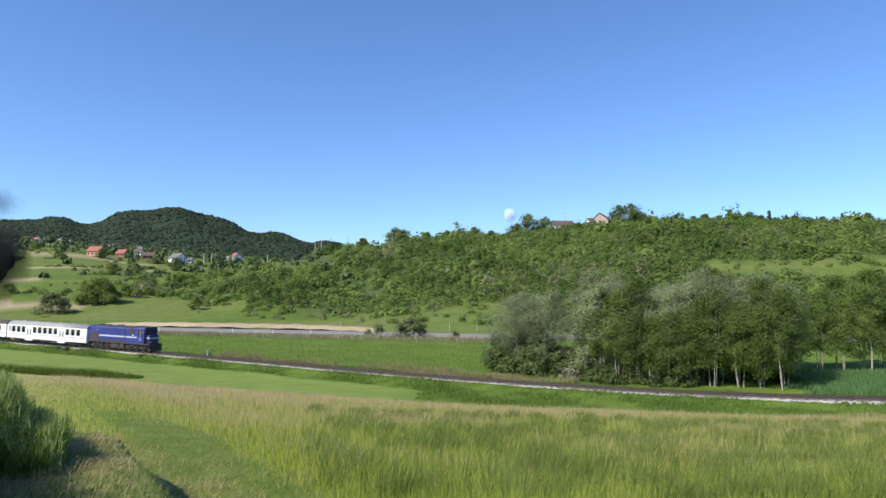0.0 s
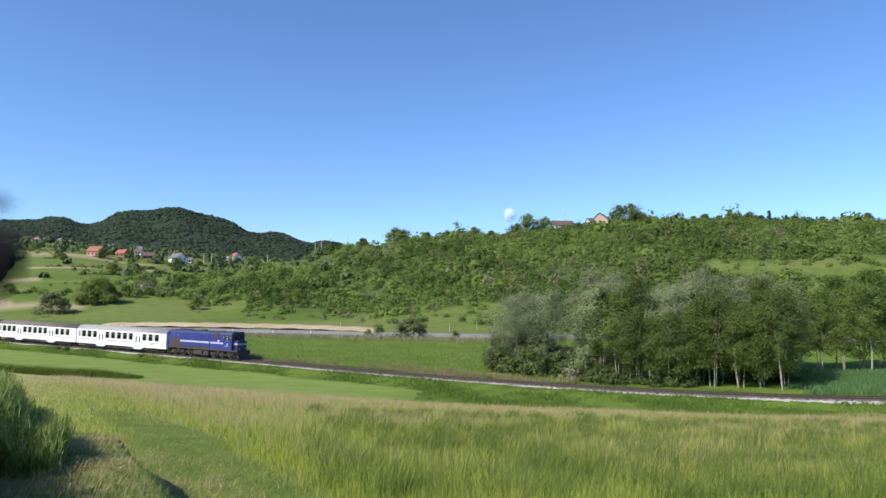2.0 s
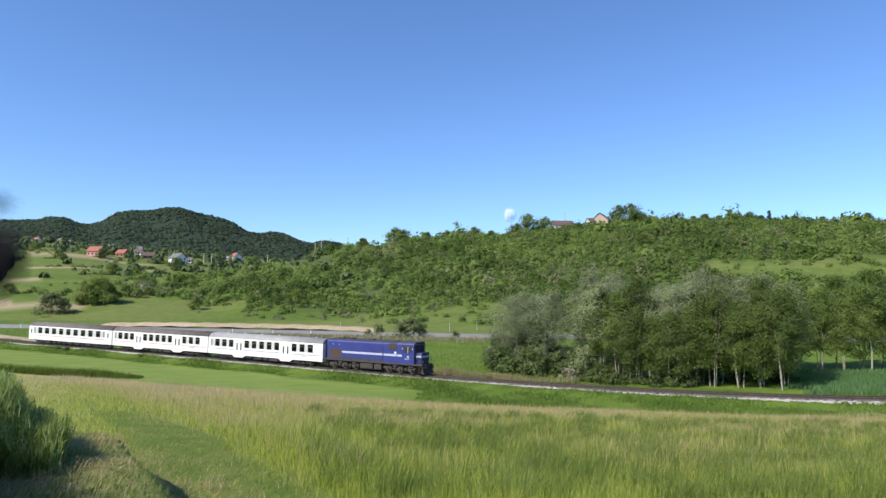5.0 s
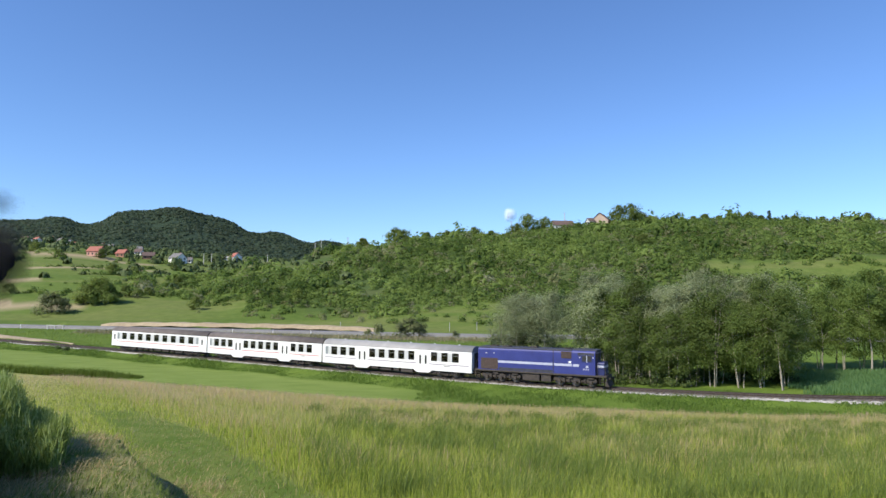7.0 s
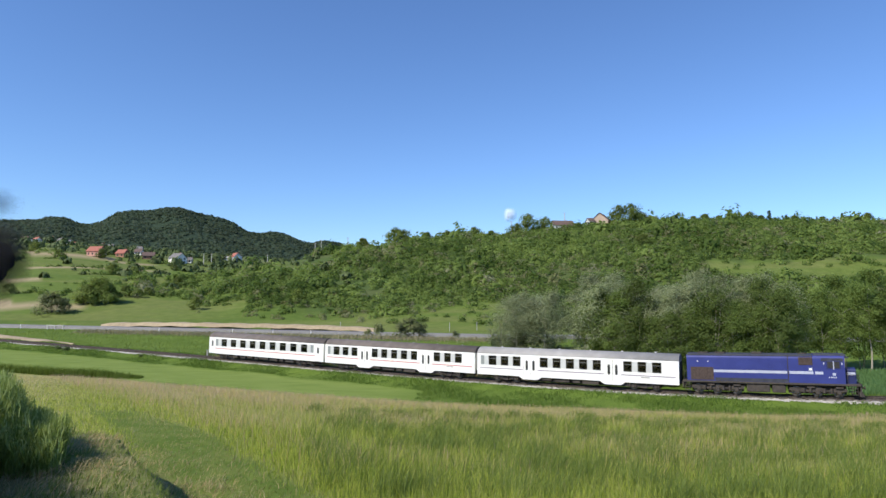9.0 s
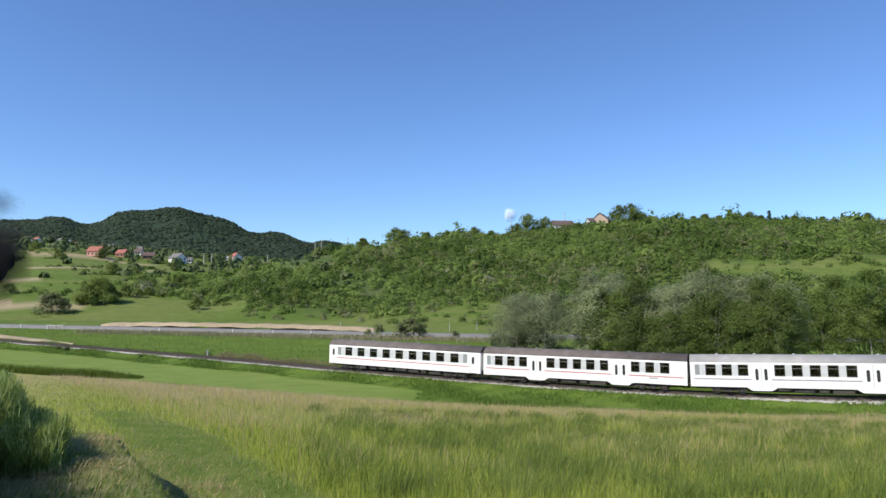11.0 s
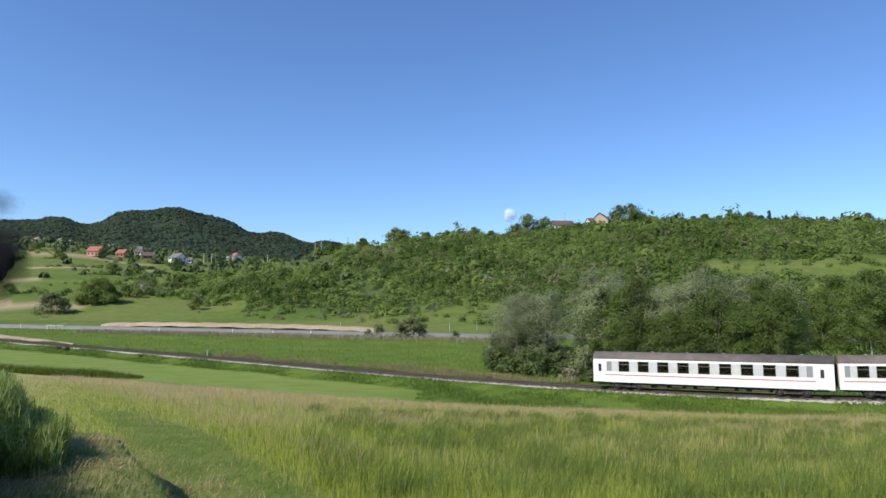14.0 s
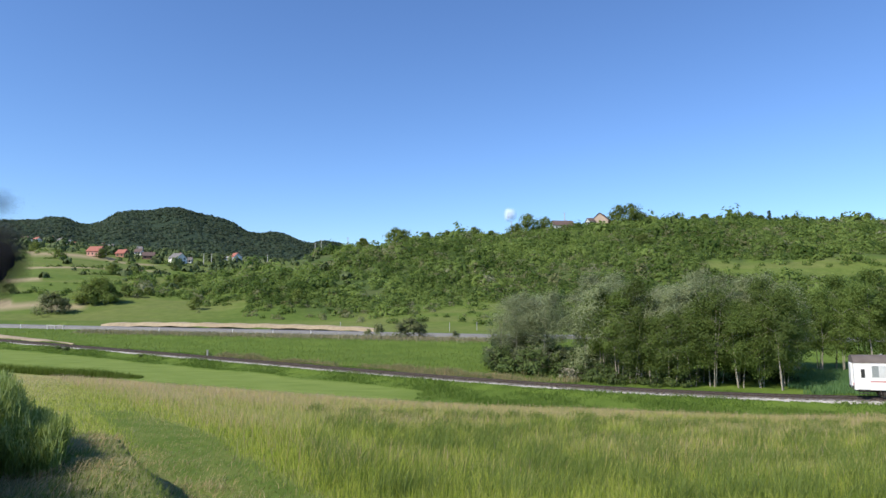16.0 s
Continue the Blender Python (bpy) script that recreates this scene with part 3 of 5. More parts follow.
    # two solid cores, added to keep daylight out and the underside dark
    box(bm, 0.5 - L / 2, L / 2 - 0.5, -0.55, 0.55, 0.50, 0.86)
    box(bm, -6.6, 6.6, -0.62, 0.62, 0.24, 0.86)
    rnd = random.Random(len(name) + len(label))
    x = -6.9
    while x < 6.2:
        w = rnd.uniform(0.7, 1.9)
        skip = low_doors and any(abs(x + w / 2 + L / 2 - d) < 1.5 for d in doors)
        if not skip:
            for s in (-1, 1):
                box(bm, x, x + w, *sorted((s * 0.65, s * rnd.uniform(1.1, 1.27))), rnd.uniform(0.30, 0.48), 0.84, 0.02)
        x += w + rnd.uniform(0.2, 0.7)
    for x in (-0.1 - L / 2, L / 2 + 0.1):
        for s in (-0.875, 0.875):
            tube(bm, (x, s, 1.02), (x - math.copysign(0.3, x), s, 1.02), 0.2, 0.1, 10)
    part("underframe", bm, UNDER, c, "grimy black underframe, equipment boxes and added light-blocking core")
    for x in (-L / 2 - 0.115, L / 2 - 0.035):                  # gangways
        bm = bmesh.new()
        box(bm, x, x + 0.15, -0.65, 0.65, 1.05, 3.35, 0.05)
        tail = x < 0 and not low_doors
        part("gangway", bm, WHITE if tail else RUBBER, c, "closed white end door" if tail else "black rubber gangway")
    bm = bmesh.new()                                          # seats and inside walls
    for x in np.arange(1.6, L - 1.6, 0.98):
        if any(abs(x - d) < 1.3 for d in doors):
            continue
        for s in (-0.82, 0.82):
            box(bm, x - L / 2 - 0.06, x - L / 2 + 0.06, s - 0.42, s + 0.42, 1.45, 2.32)
            box(bm, x - L / 2 - 0.25, x - L / 2 + 0.25, s - 0.42, s + 0.42, 1.40, 1.52)
    tagged(part("seat_rows", bm, SEATING, c, "dark blue seat rows"), kind="stuff")
    bm = bmesh.new()
    box(bm, 0.3 - L / 2, L / 2 - 0.3, -1.2, 1.2, 3.30, 3.34)
    part("inside_ceiling", bm, LINING, c)
    for x in (-8.4, 8.4):
        coach_bogie(c, x)
    return c


BT_WINDOWS = [(1.6, 2.65), (3.25, 4.25), (4.85, 5.85), (8.35, 9.35), (9.98, 10.95), (11.62, 12.6), (13.22, 14.2), (14.85, 15.8), (18.4, 19.35), (20.0, 20.95), (21.6, 22.6)]
coach_front = coach("railway_coach", "white railway coach with light grey roof and two double doors", GREYROOF, PLUMLINE, BT_WINDOWS, [(0.5, 1.05)], (7.1, 17.15), True, "light grey roof")
coach_middle = coach("railway_coach", "white railway coach with dark brown roof and two double doors", BROWNROOF, REDLINE, BT_WINDOWS, [(0.5, 1.05)], (7.1, 17.15), True, "dark brown roof")
coach_rear = coach("railway_coach", "white railway coach with dark roof, red line and end doors", BROWNROOF, REDLINE,
                   [(2.95 + 2.145 * k, 4.15 + 2.145 * k) for k in range(9)], [(1.55, 2.2), (21.95, 22.6)], (0.8, 23.4), False, "dark brown roof")


def tail_lamps():
    for s in (-1.1, 1.1):
        bm = bmesh.new()
        tube(bm, (-12.21, s, 1.35), (-12.29, s, 1.35), 0.09, 0.08, 10)
        part("tail_lamp", bm, REDLINE, coach_rear, "red tail lamp")


tail_lamps()


def locomotive():
    """Hood unit; x from the rear buffers at 0 to the front at 18.2."""
    c = thing("diesel_locomotive", "blue diesel locomotive with pale side stripe, cab leading", "locomotive")
    H = 1.36
    o = -9.1                                                  # shift to the middle

    def bx(bm, x0, x1, y0, y1, z0, z1, bevel=0.0):
        return box(bm, x0 + o, x1 + o, y0, y1, z0, z1, bevel)

    def profile_body(x0, x1, half, z0, z1, r):
        bm = bmesh.new()
        pts = [(-half, z0), (half, z0), (half, z1 - r)] + [(half - r + r * math.cos(k * math.pi / 10), z1 - r + r * math.sin(k * math.pi / 10)) for k in range(1, 5)]
        top = [(half - r, z1 + 0.0), (0, z1 + 0.05), (-half + r, z1)]
        left = [(-half + r - r * math.sin(k * math.pi / 10), z1 - r + r * math.cos(k * math.pi / 10)) for k in range(1, 5)] + [(-half, z1 - r)]
        ring = pts + top + left
        a = [bm.verts.new((x0 + o, y, z)) for y, z in ring]
        b = [bm.verts.new((x1 + o, y, z)) for y, z in ring]
        bm.faces.new(a)
        bm.faces.new(b[::-1])
        for k in range(len(ring)):
            bm.faces.new((a[k], b[k], b[(k + 1) % len(ring)], a[(k + 1) % len(ring)]))
        bmesh.ops.recalc_face_normals(bm, faces=bm.faces[:])
        return bm
    hood = part("long_hood", profile_body(0.85, 11.03, H, 1.42, 4.22, 0.35), BLUE, c, "blue engine hood")
    part("equipment_hood", profile_body(11.12, 13.5, H, 1.42, 4.22, 0.35), BLUE, c, "blue equipment hood")
    cab = part("cab", profile_body(13.5, 16.35, H + 0.03, 1.42, 4.28, 0.40), BLUE, c, "blue driver's cab")
    part("short_nose", profile_body(16.35, 17.35, 0.98, 1.42, 2.95, 0.25), BLUEDK, c, "short dark blue nose")
    bm = bmesh.new()
    bx(bm, 0.88, 13.45, -1.27, 1.27, 4.06, 4.30, 0.07)
    roof = part("roof", bm, LOCOROOF, c, "sooty dark roof")
    for x, r, h in ((2.6, 0.62, 4.40), (4.4, 0.62, 4.40), (12.6, 0.45, 4.38)):
        bm = bmesh.new()
        tube(bm, (x + o, 0, 4.28), (x + o, 0, h), r, r, 18)
        for k in range(4):
            a = k * math.pi / 4
            tube(bm, (x + o - math.cos(a) * r, -math.sin(a) * r, h + 0.02), (x + o + math.cos(a) * r, math.sin(a) * r, h + 0.02), 0.02, 0.02, 4)
        part("roof_fan", bm, UNDER, roof)
    bm = bmesh.new()
    bx(bm, 7.6, 8.6, -0.28, 0.28, 4.28, 4.48, 0.04)
    part("exhaust_stack", bm, UNDER, roof)
    # dark grilles on both sides, with slats
    for s in (-1, 1):
        for nm, x0, x1, z0, z1, n in (("radiator_grille", 1.25, 3.65, 1.50, 2.88, 9), ("intake_grille", 12.1, 13.42, 3.25, 4.06, 7)):
            bm = bmesh.new()
            bx(bm, x0, x1, *sorted((s * (H - 0.02), s * (H + 0.015))), z0, z1)
            for k in range(n):
                z = z0 + (k + 0.5) * (z1 - z0) / n
                bx(bm, x0 + 0.04, x1 - 0.04, *sorted((s * (H + 0.01), s * (H + 0.04))), z - 0.025, z + 0.02)
            part(nm, bm, GRILLE, hood, "brown louvred grille")
        for x0, x1 in ((3.66, 10.98), (11.2, 13.45), (13.6, 14.35)):
            bm = bmesh.new()
            off = H + (0.03 if x0 > 13.5 else 0)
            bx(bm, x0, x1, *sorted((s * (off - 0.01), s * (off + 0.008))), 2.34, 2.62)
            part("side_stripe", bm, PALE, hood, "pale lilac side stripe")
        for k in range(13):                                   # hood doors: raised panels with handles
            x0 = 3.75 + 0.555 * k
            bm = bmesh.new()
            bx(bm, x0, x0 + 0.50, *sorted((s * (H - 0.01), s * (H + 0.012))), 2.72, 3.78, 0.005)
            part("hood_door", bm, BLUE, hood)
        bm = bmesh.new()
        bx(bm, 11.02, 11.13, *sorted((s * (H - 0.10), s * (H - 0.05))), 1.42, 4.2)
        part("seam", bm, UNDER, hood)
        # dark lower band of the hood
        bm = bmesh.new()
        bx(bm, 3.8, 11.0, *sorted((s * (H - 0.01), s * (H + 0.006))), 1.44, 1.78)
        part("lower_band", bm, LOCOROOF, hood, "dark grimy band")
        # cab side window, with a lit centre bar
        off = H + 0.03
        bm = bmesh.new()
        bx(bm, 14.65, 16.0, *sorted((s * (off - 0.01), s * (off + 0.02))), 2.90, 3.75, 0.03)
        fr = part("cab_window_frame", bm, BLUEDK, cab, "dark cab window surround")
        for x0, x1 in ((14.78, 15.28), (15.38, 15.88)):
            bm = bmesh.new()
            bx(bm, x0, x1, *sorted((s * (off + 0.015), s * (off + 0.026))), 3.0, 3.65)
            part("cab_window", bm, RUBBER, fr, "dark cab side pane")
        bm = bmesh.new()
        bx(bm, 15.29, 15.37, *sorted((s * (off + 0.01), s * (off + 0.03))), 2.85, 3.7)
        part("window_post", bm, PALE, fr)
        for x in (14.45, 16.1):
            bm = bmesh.new()
            bx(bm, x - 0.06, x + 0.06, *sorted((s * off, s * (off + 0.03))), 3.35, 3.55)
            part("marker_plate", bm, PALE, cab)
        bm = bmesh.new()
        bx(bm, 15.2, 15.5, *sorted((s * off, s * (off + 0.012))), 2.25, 2.5)
        part("emblem", bm, PALE, cab)
        for k in range(4):
            bm = bmesh.new()
            bx(bm, 14.85 + 0.2 * k, 14.97 + 0.2 * k, *sorted((s * off, s * (off + 0.010))), 1.98, 2.13)
            part("number_bar", bm, PALE, cab)
        bm = bmesh.new()
        bx(bm, 13.05, 13.35, *sorted((s * H, s * (H + 0.012))), 2.72, 2.95)
        part("builder_plate", bm, WHITE, hood, "small white plate")
        for x in (2.0, 3.1):
            bm = bmesh.new()
            bx(bm, x - 0.05, x + 0.05, *sorted((s * H, s * (H + 0.02))), 3.45, 3.57)
            part("lamp_bracket", bm, WHITE, hood)
    # front: windscreens, headlamps, chevron
    for y0, y1 in ((-1.15, -0.12), (0.12, 1.15)):
        bm = bmesh.new()
        bx(bm, 16.33, 16.38, y0, y1, 3.05, 3.85, 0.02)
        part("windscreen", bm, RUBBER, cab, "dark windscreen pane")
    bm = bmesh.new()
    bx(bm, 16.2, 16.75, -1.15, 1.15, 3.98, 4.06, 0.02)
    part("sun_visor", bm, LOCOROOF, cab)
    for s in (-1, 1):
        bm = bmesh.new()
        prism(bm, [(17.345 + o, 2.3), (17.36 + o, 2.3), (17.36 + o, 2.55), (17.345 + o, 2.55)], *sorted((s * 0.05, s * 0.95)))
        part("chevron", bm, PALE, cab, "pale nose stripe")
        bm = bmesh.new()
        bx(bm, 16.5, 17.3, *sorted((s * 0.975, s * 0.99)), 2.30, 2.58)
        part("nose_stripe", bm, PALE, cab, "pale nose stripe")
        bm = bmesh.new()
        tube(bm, (17.33 + o, s * 0.7, 1.75), (17.45 + o, s * 0.7, 1.75), 0.13, 0.13, 12)
        part("headlamp", bm, FROST, cab, "round headlamp")
        # handrails on the front platform
        bm = bmesh.new()
        for x in (17.55,):
            tube(bm, (x + o, s * 1.25, 1.42), (x + o, s * 1.25, 2.3), 0.025, 0.025, 6)
            tube(bm, (x + o, s * 1.25, 2.3), (16.4 + o, s * 1.25, 2.5), 0.022, 0.022, 6)
            tube(bm, (x + o, s * 1.25, 2.3), (x + o, s * 0.45, 2.3), 0.022, 0.022, 6)
            tube(bm, (x + o, s * 0.45, 1.42), (x + o, s * 0.45, 2.3), 0.022, 0.022, 6)
        part("handrail", bm, UNDER, c, "dark grab rail")
        bm = bmesh.new()
        tube(bm, (0.5 + o, s * 1.25, 1.42), (0.5 + o, s * 1.25, 2.45), 0.03, 0.03, 6)
        tube(bm, (0.5 + o, s * 1.25, 2.45), (0.9 + o, s * 1.25, 2.45), 0.03, 0.03, 6)
        part("handrail", bm, UNDER, c, "dark grab rail")
    bm = bmesh.new()
    bx(bm, 0.35, 17.7, -1.42, 1.42, 1.22, 1.42, 0.02)
    bx(bm, 17.6, 17.75, -1.3, 1.3, 0.55, 1.42, 0.02)
    bx(bm, 0.32, 0.45, -1.3, 1.3, 0.65, 1.42, 0.02)
    bx(bm, 6.6, 6.9, -1.0, 1.0, 0.85, 1.22)
    for s in (-1, 1):
        for x in (0.35, 17.72):
            d = -0.34 if x < 5 else 0.36
            tube(bm, (x + o, s * 0.875, 1.05), (x + d * 0.85 + o, s * 0.875, 1.05), 0.10, 0.10, 10)
            tube(bm, (x + d * 0.85 + o, s * 0.875, 1.05), (x + d + o, s * 0.875, 1.05), 0.22, 0.22, 12)
        for x0 in (0.55, 16.85):
            for k in range(3):
                bx(bm, x0, x0 + 0.55, *sorted((s * 1.05, s * 1.38)), 0.35 + 0.30 * k, 0.39 + 0.30 * k)
            bx(bm, x0, x0 + 0.04, *sorted((s * 1.05, s * 1.38)), 0.33, 1.3)
            bx(bm, x0 + 0.51, x0 + 0.55, *sorted((s * 1.05, s * 1.38)), 0.33, 1.3)
    part("frame", bm, UNDER, c, "black main frame, buffers and steps")
    bm = bmesh.new()
    prism(bm, [(17.5 + o, 0.18), (18.0 + o, 0.16), (17.8 + o, 0.62), (17.5 + o, 0.7)], -1.25, 1.25)
    part("plough", bm, UNDER, c, "dark rail plough")
    bm = bmesh.new()
    for x0, x1 in ((6.95, 9.25), (9.45, 10.75)):
        bx(bm, x0, x1, -1.28, 1.28, 0.32, 1.18, 0.12)
    part("fuel_tank", bm, BOGIE, c, "brown-grimed fuel tank")
    for bx0 in (3.95, 13.75):
        bm = bmesh.new()
        for s in (-1, 1):
            prism(bm, [(-2.65, 0.62), (-2.55, 0.92), (-1.4, 0.92), (-1.1, 0.74), (-0.5, 0.74), (-0.2, 0.95), (0.4, 0.95), (0.7, 0.74), (1.3, 0.74), (1.6, 0.95), (2.6, 0.92), (2.65, 0.62), (1.9, 0.52), (-1.9, 0.52)], s * 1.02, s * 1.15)
            for wx in (-1.9, 0.0, 1.9):
                box(bm, wx - 0.2, wx + 0.2, *sorted((s * 1.15, s * 1.30)), 0.32, 0.70, 0.04)
            for wx in (-1.25, -0.65, 0.6, 1.25):
                tube(bm, (wx, s * 1.2, 0.45), (wx, s * 1.2, 0.9), 0.13, 0.13, 10)
            tube(bm, (-0.95, s * 1.22, 0.98), (-0.25, s * 1.22, 0.98), 0.11, 0.11, 8)
            tube(bm, (1.6, s * 1.22, 0.98), (2.3, s * 1.22, 0.98), 0.11, 0.11, 8)
        # filler box, added to hold deep shade behind the wheels
        box(bm, -2.6, 2.6, -0.62, 0.62, 0.28, 1.1)
        ob = part("bogie", bm, BOGIE, c, "brown three-axle bogie with added light-blocking core")
        ob.location = (bx0 + o, 0, 0)
        for wx in (-1.9, 0.0, 1.9):
            w = part("wheelset", wheelset_mesh(0.508), STEEL, ob)
            w.location = (wx, 0, 0.508)
            WHEELS.append((w, wx, 0.508))
    # dark cab roof and upper cab sides
    bm = bmesh.new()
    bx(bm, 13.52, 16.5, -1.18, 1.18, 4.12, 4.36, 0.06)
    part("cab_roof", bm, LOCOROOF, cab, "dark cab roof")
    for s in (-1, 1):
        bm = bmesh.new()
        bx(bm, 14.2, 16.2, *sorted((s * (H + 0.025), s * (H + 0.038))), 3.66, 3.98)
        part("cab_band", bm, LOCOROOF, cab, "dark grey band above the cab windows")
        bm = bmesh.new()
        tube(bm, (16.55 + o, s * 1.2, 1.42), (16.55 + o, s * 1.2, 3.9), 0.022, 0.022, 6)
        part("handrail", bm, UNDER, c, "dark grab rail")
    short = Matrix.Scale(0.97, 4, (1, 0, 0))                  # the whole body is 17.7 m long
    for ob in c.children_recursive:
        if ob.name.split(".")[0] == "bogie":
            ob.location.x *= 0.97
        elif ob.name.split(".")[0] != "wheelset":
            ob.data.transform(short)
    return c


loco = locomotive()


# ---- vegetation ----
def leaf_quads(centre, normal, size, slim=0.6):
    """Leaves as bent diamonds: four corners each, drawn out along a random direction across the normal."""
    n = len(centre)
    nrm = normal / np.maximum(np.linalg.norm(normal, axis=1, keepdims=True), 1e-6)
    t = RNG.normal(size=(n, 3))
    t -= nrm * np.sum(t * nrm, 1, keepdims=True)
    t /= np.maximum(np.linalg.norm(t, axis=1, keepdims=True), 1e-6)
    b = np.cross(nrm, t)
    s = np.asarray(size).reshape(-1, 1) * np.ones((n, 1))
    v = np.stack((centre - t * s * 0.5, centre + b * s * slim * 0.5 - nrm * s * 0.08, centre + t * s * 0.5, centre - b * s * slim * 0.5 - nrm * s * 0.08), 1)
    return v.reshape(-1, 3)


def clumps(n_clump, n_leaf, rx, ry, z0, z1, clump_r, leaf, shape="egg", slim=0.6, droop=0.0):
    """Corners of the leaves of one crown: clumps round an uneven crown, each with its own leaves."""
    out = []
    for k in range(n_clump):
        t = (k + RNG.random()) / n_clump
        h = RNG.random() ** 0.85
        prof = math.sin(math.pi * min(0.97, 0.12 + 0.86 * h)) ** 0.65 if shape == "egg" else (1 - h * 0.85 if shape == "cone" else math.sqrt(max(0.05, 1 - h * h)))
        ang = k * 2.39996 + RNG.normal(0, 0.3)
        rr = prof * 1.08 * RNG.random() ** 0.6
        c = np.array((math.cos(ang) * rr * rx, math.sin(ang) * rr * ry, z0 + (z1 - z0) * h))
        d = RNG.normal(size=(n_leaf, 3))
        d /= np.linalg.norm(d, axis=1, keepdims=True)
        cr = clump_r * RNG.uniform(0.65, 1.25)
        pos = c + d * (RNG.random((n_leaf, 1)) ** 0.45) * np.array((cr, cr, cr * 0.8))
        if droop:
            pos[:, 2] -= droop * RNG.random(n_leaf) * cr
        outward = np.array((c[0] / rx, c[1] / ry, 0.9 * (h - 0.35)))
        nrm = d * 0.7 + outward * 0.8 + np.array((0, 0, 0.45)) + RNG.normal(0, 0.22, (n_leaf, 3))
        out.append(leaf_quads(pos, nrm, leaf * RNG.uniform(0.6, 1.3, n_leaf), slim))
    return np.concatenate(out)


def quads_ob(name, v, material):
    return mesh_np(name, v, np.arange(len(v)), 4, material)


BARK = surface("pale_bark", (0.20, 0.175, 0.135), (0.44, 0.40, 0.33), 3.0, 0.95, bumps=0.02, stretch=(1, 1, 0.25))
DARKBARK = surface("dark_bark", (0.05, 0.04, 0.03), (0.12, 0.10, 0.08), 3.0, 0.95, bumps=0.02)
ALDER = leafy("alder_leaf", (0.092, 0.165, 0.040), (0.150, 0.250, 0.062), 0.58)
WILLOW = leafy("willow_leaf", (0.125, 0.190, 0.088), (0.270, 0.365, 0.205), 0.42)
BUSHLEAF = leafy("bush_leaf", (0.035, 0.075, 0.018), (0.090, 0.150, 0.040), 0.25)
SCRUB = leafy("scrub_leaf", (0.055, 0.120, 0.024), (0.098, 0.185, 0.036), 0.58, (0.255, 0.345, 0.085))
FARWOOD = leafy("far_wood_leaf", (0.040, 0.078, 0.024), (0.070, 0.115, 0.036), 0.2, (0.10, 0.14, 0.045))
BLOSSOM = leafy("blossom_shrub_leaf", (0.10, 0.14, 0.06), (0.40, 0.42, 0.34), 0.2)


def tree(name, label, category, height, radius, clear, leaf_mat, bark, n_clump, n_leaf, leaf, stems=1, shape="egg", droop=0.0, slim=0.6, lean=0.0, clump_r=None):
    """A tree or bush: trunk with limbs, and a crown of clumps of leaves. Its foot is the origin."""
    t = thing(name, label, category)
    bm = bmesh.new()
    for k in range(stems):
        a = RNG.uniform(0, 6.28)
        base = Vector((math.cos(a) * 0.35 * (stems > 1), math.sin(a) * 0.35 * (stems > 1), -0.3))
        out = Vector((math.cos(a), math.sin(a), 0)) * radius * (0.32 if stems > 1 else 0.08)
        p = base
        r = 0.009 * height / math.sqrt(stems) + 0.02
        for seg in range(4):
            f = (seg + 1) / 4
            q = base + out * f + Vector((RNG.normal(0, 0.12), RNG.normal(0, 0.12), height * 0.80 * f))
            r1 = r * 0.62
            tube(bm, p, q, r, r1, 7, False)
            if seg >= 1:
                for j in range(3):
                    b = RNG.uniform(0, 6.28)
                    e = q + Vector((math.cos(b) * radius * 0.6, math.sin(b) * radius * 0.6, height * RNG.uniform(0.05, 0.16)))
                    tube(bm, q, e, r1 * 0.55, 0.012, 5, False)
            p, r = q, r1
    part("trunk", bm, bark, t)
    v = clumps(n_clump, n_leaf, radius, radius, clear, height - 0.5, clump_r or radius * 0.42, leaf, shape, slim, droop)
    if lean:
        v[:, 0] += lean * np.maximum(v[:, 2] - clear, 0) ** 1.3 / max(height, 1)
    crown = quads_ob("crown", v, leaf_mat)
    crown.parent = t
    return t


def place(template, spots, group):
    """Puts the template on the first spot and copies on the others. Spots: x, y, scale, turn."""
    tagged(template, group=group)
    for k, (x, y, sc, turn) in enumerate(spots):
        m = Matrix.LocRotScale((x, y, ground_at(x, y) - 0.05 - (1.7 * sc if group == "trees on the ridge" else 0.0)), Euler((0, 0, turn)), (sc, sc, sc * (0.94 + 0.12 * ((k * 7) % 5) / 4)))
        if k == 0:
            template.matrix_world = m
        else:
            copy_thing(template, Matrix.LocRotScale(m.translation, m.to_quaternion(), [a / b for a, b in zip(m.to_scale(), template.scale)]))


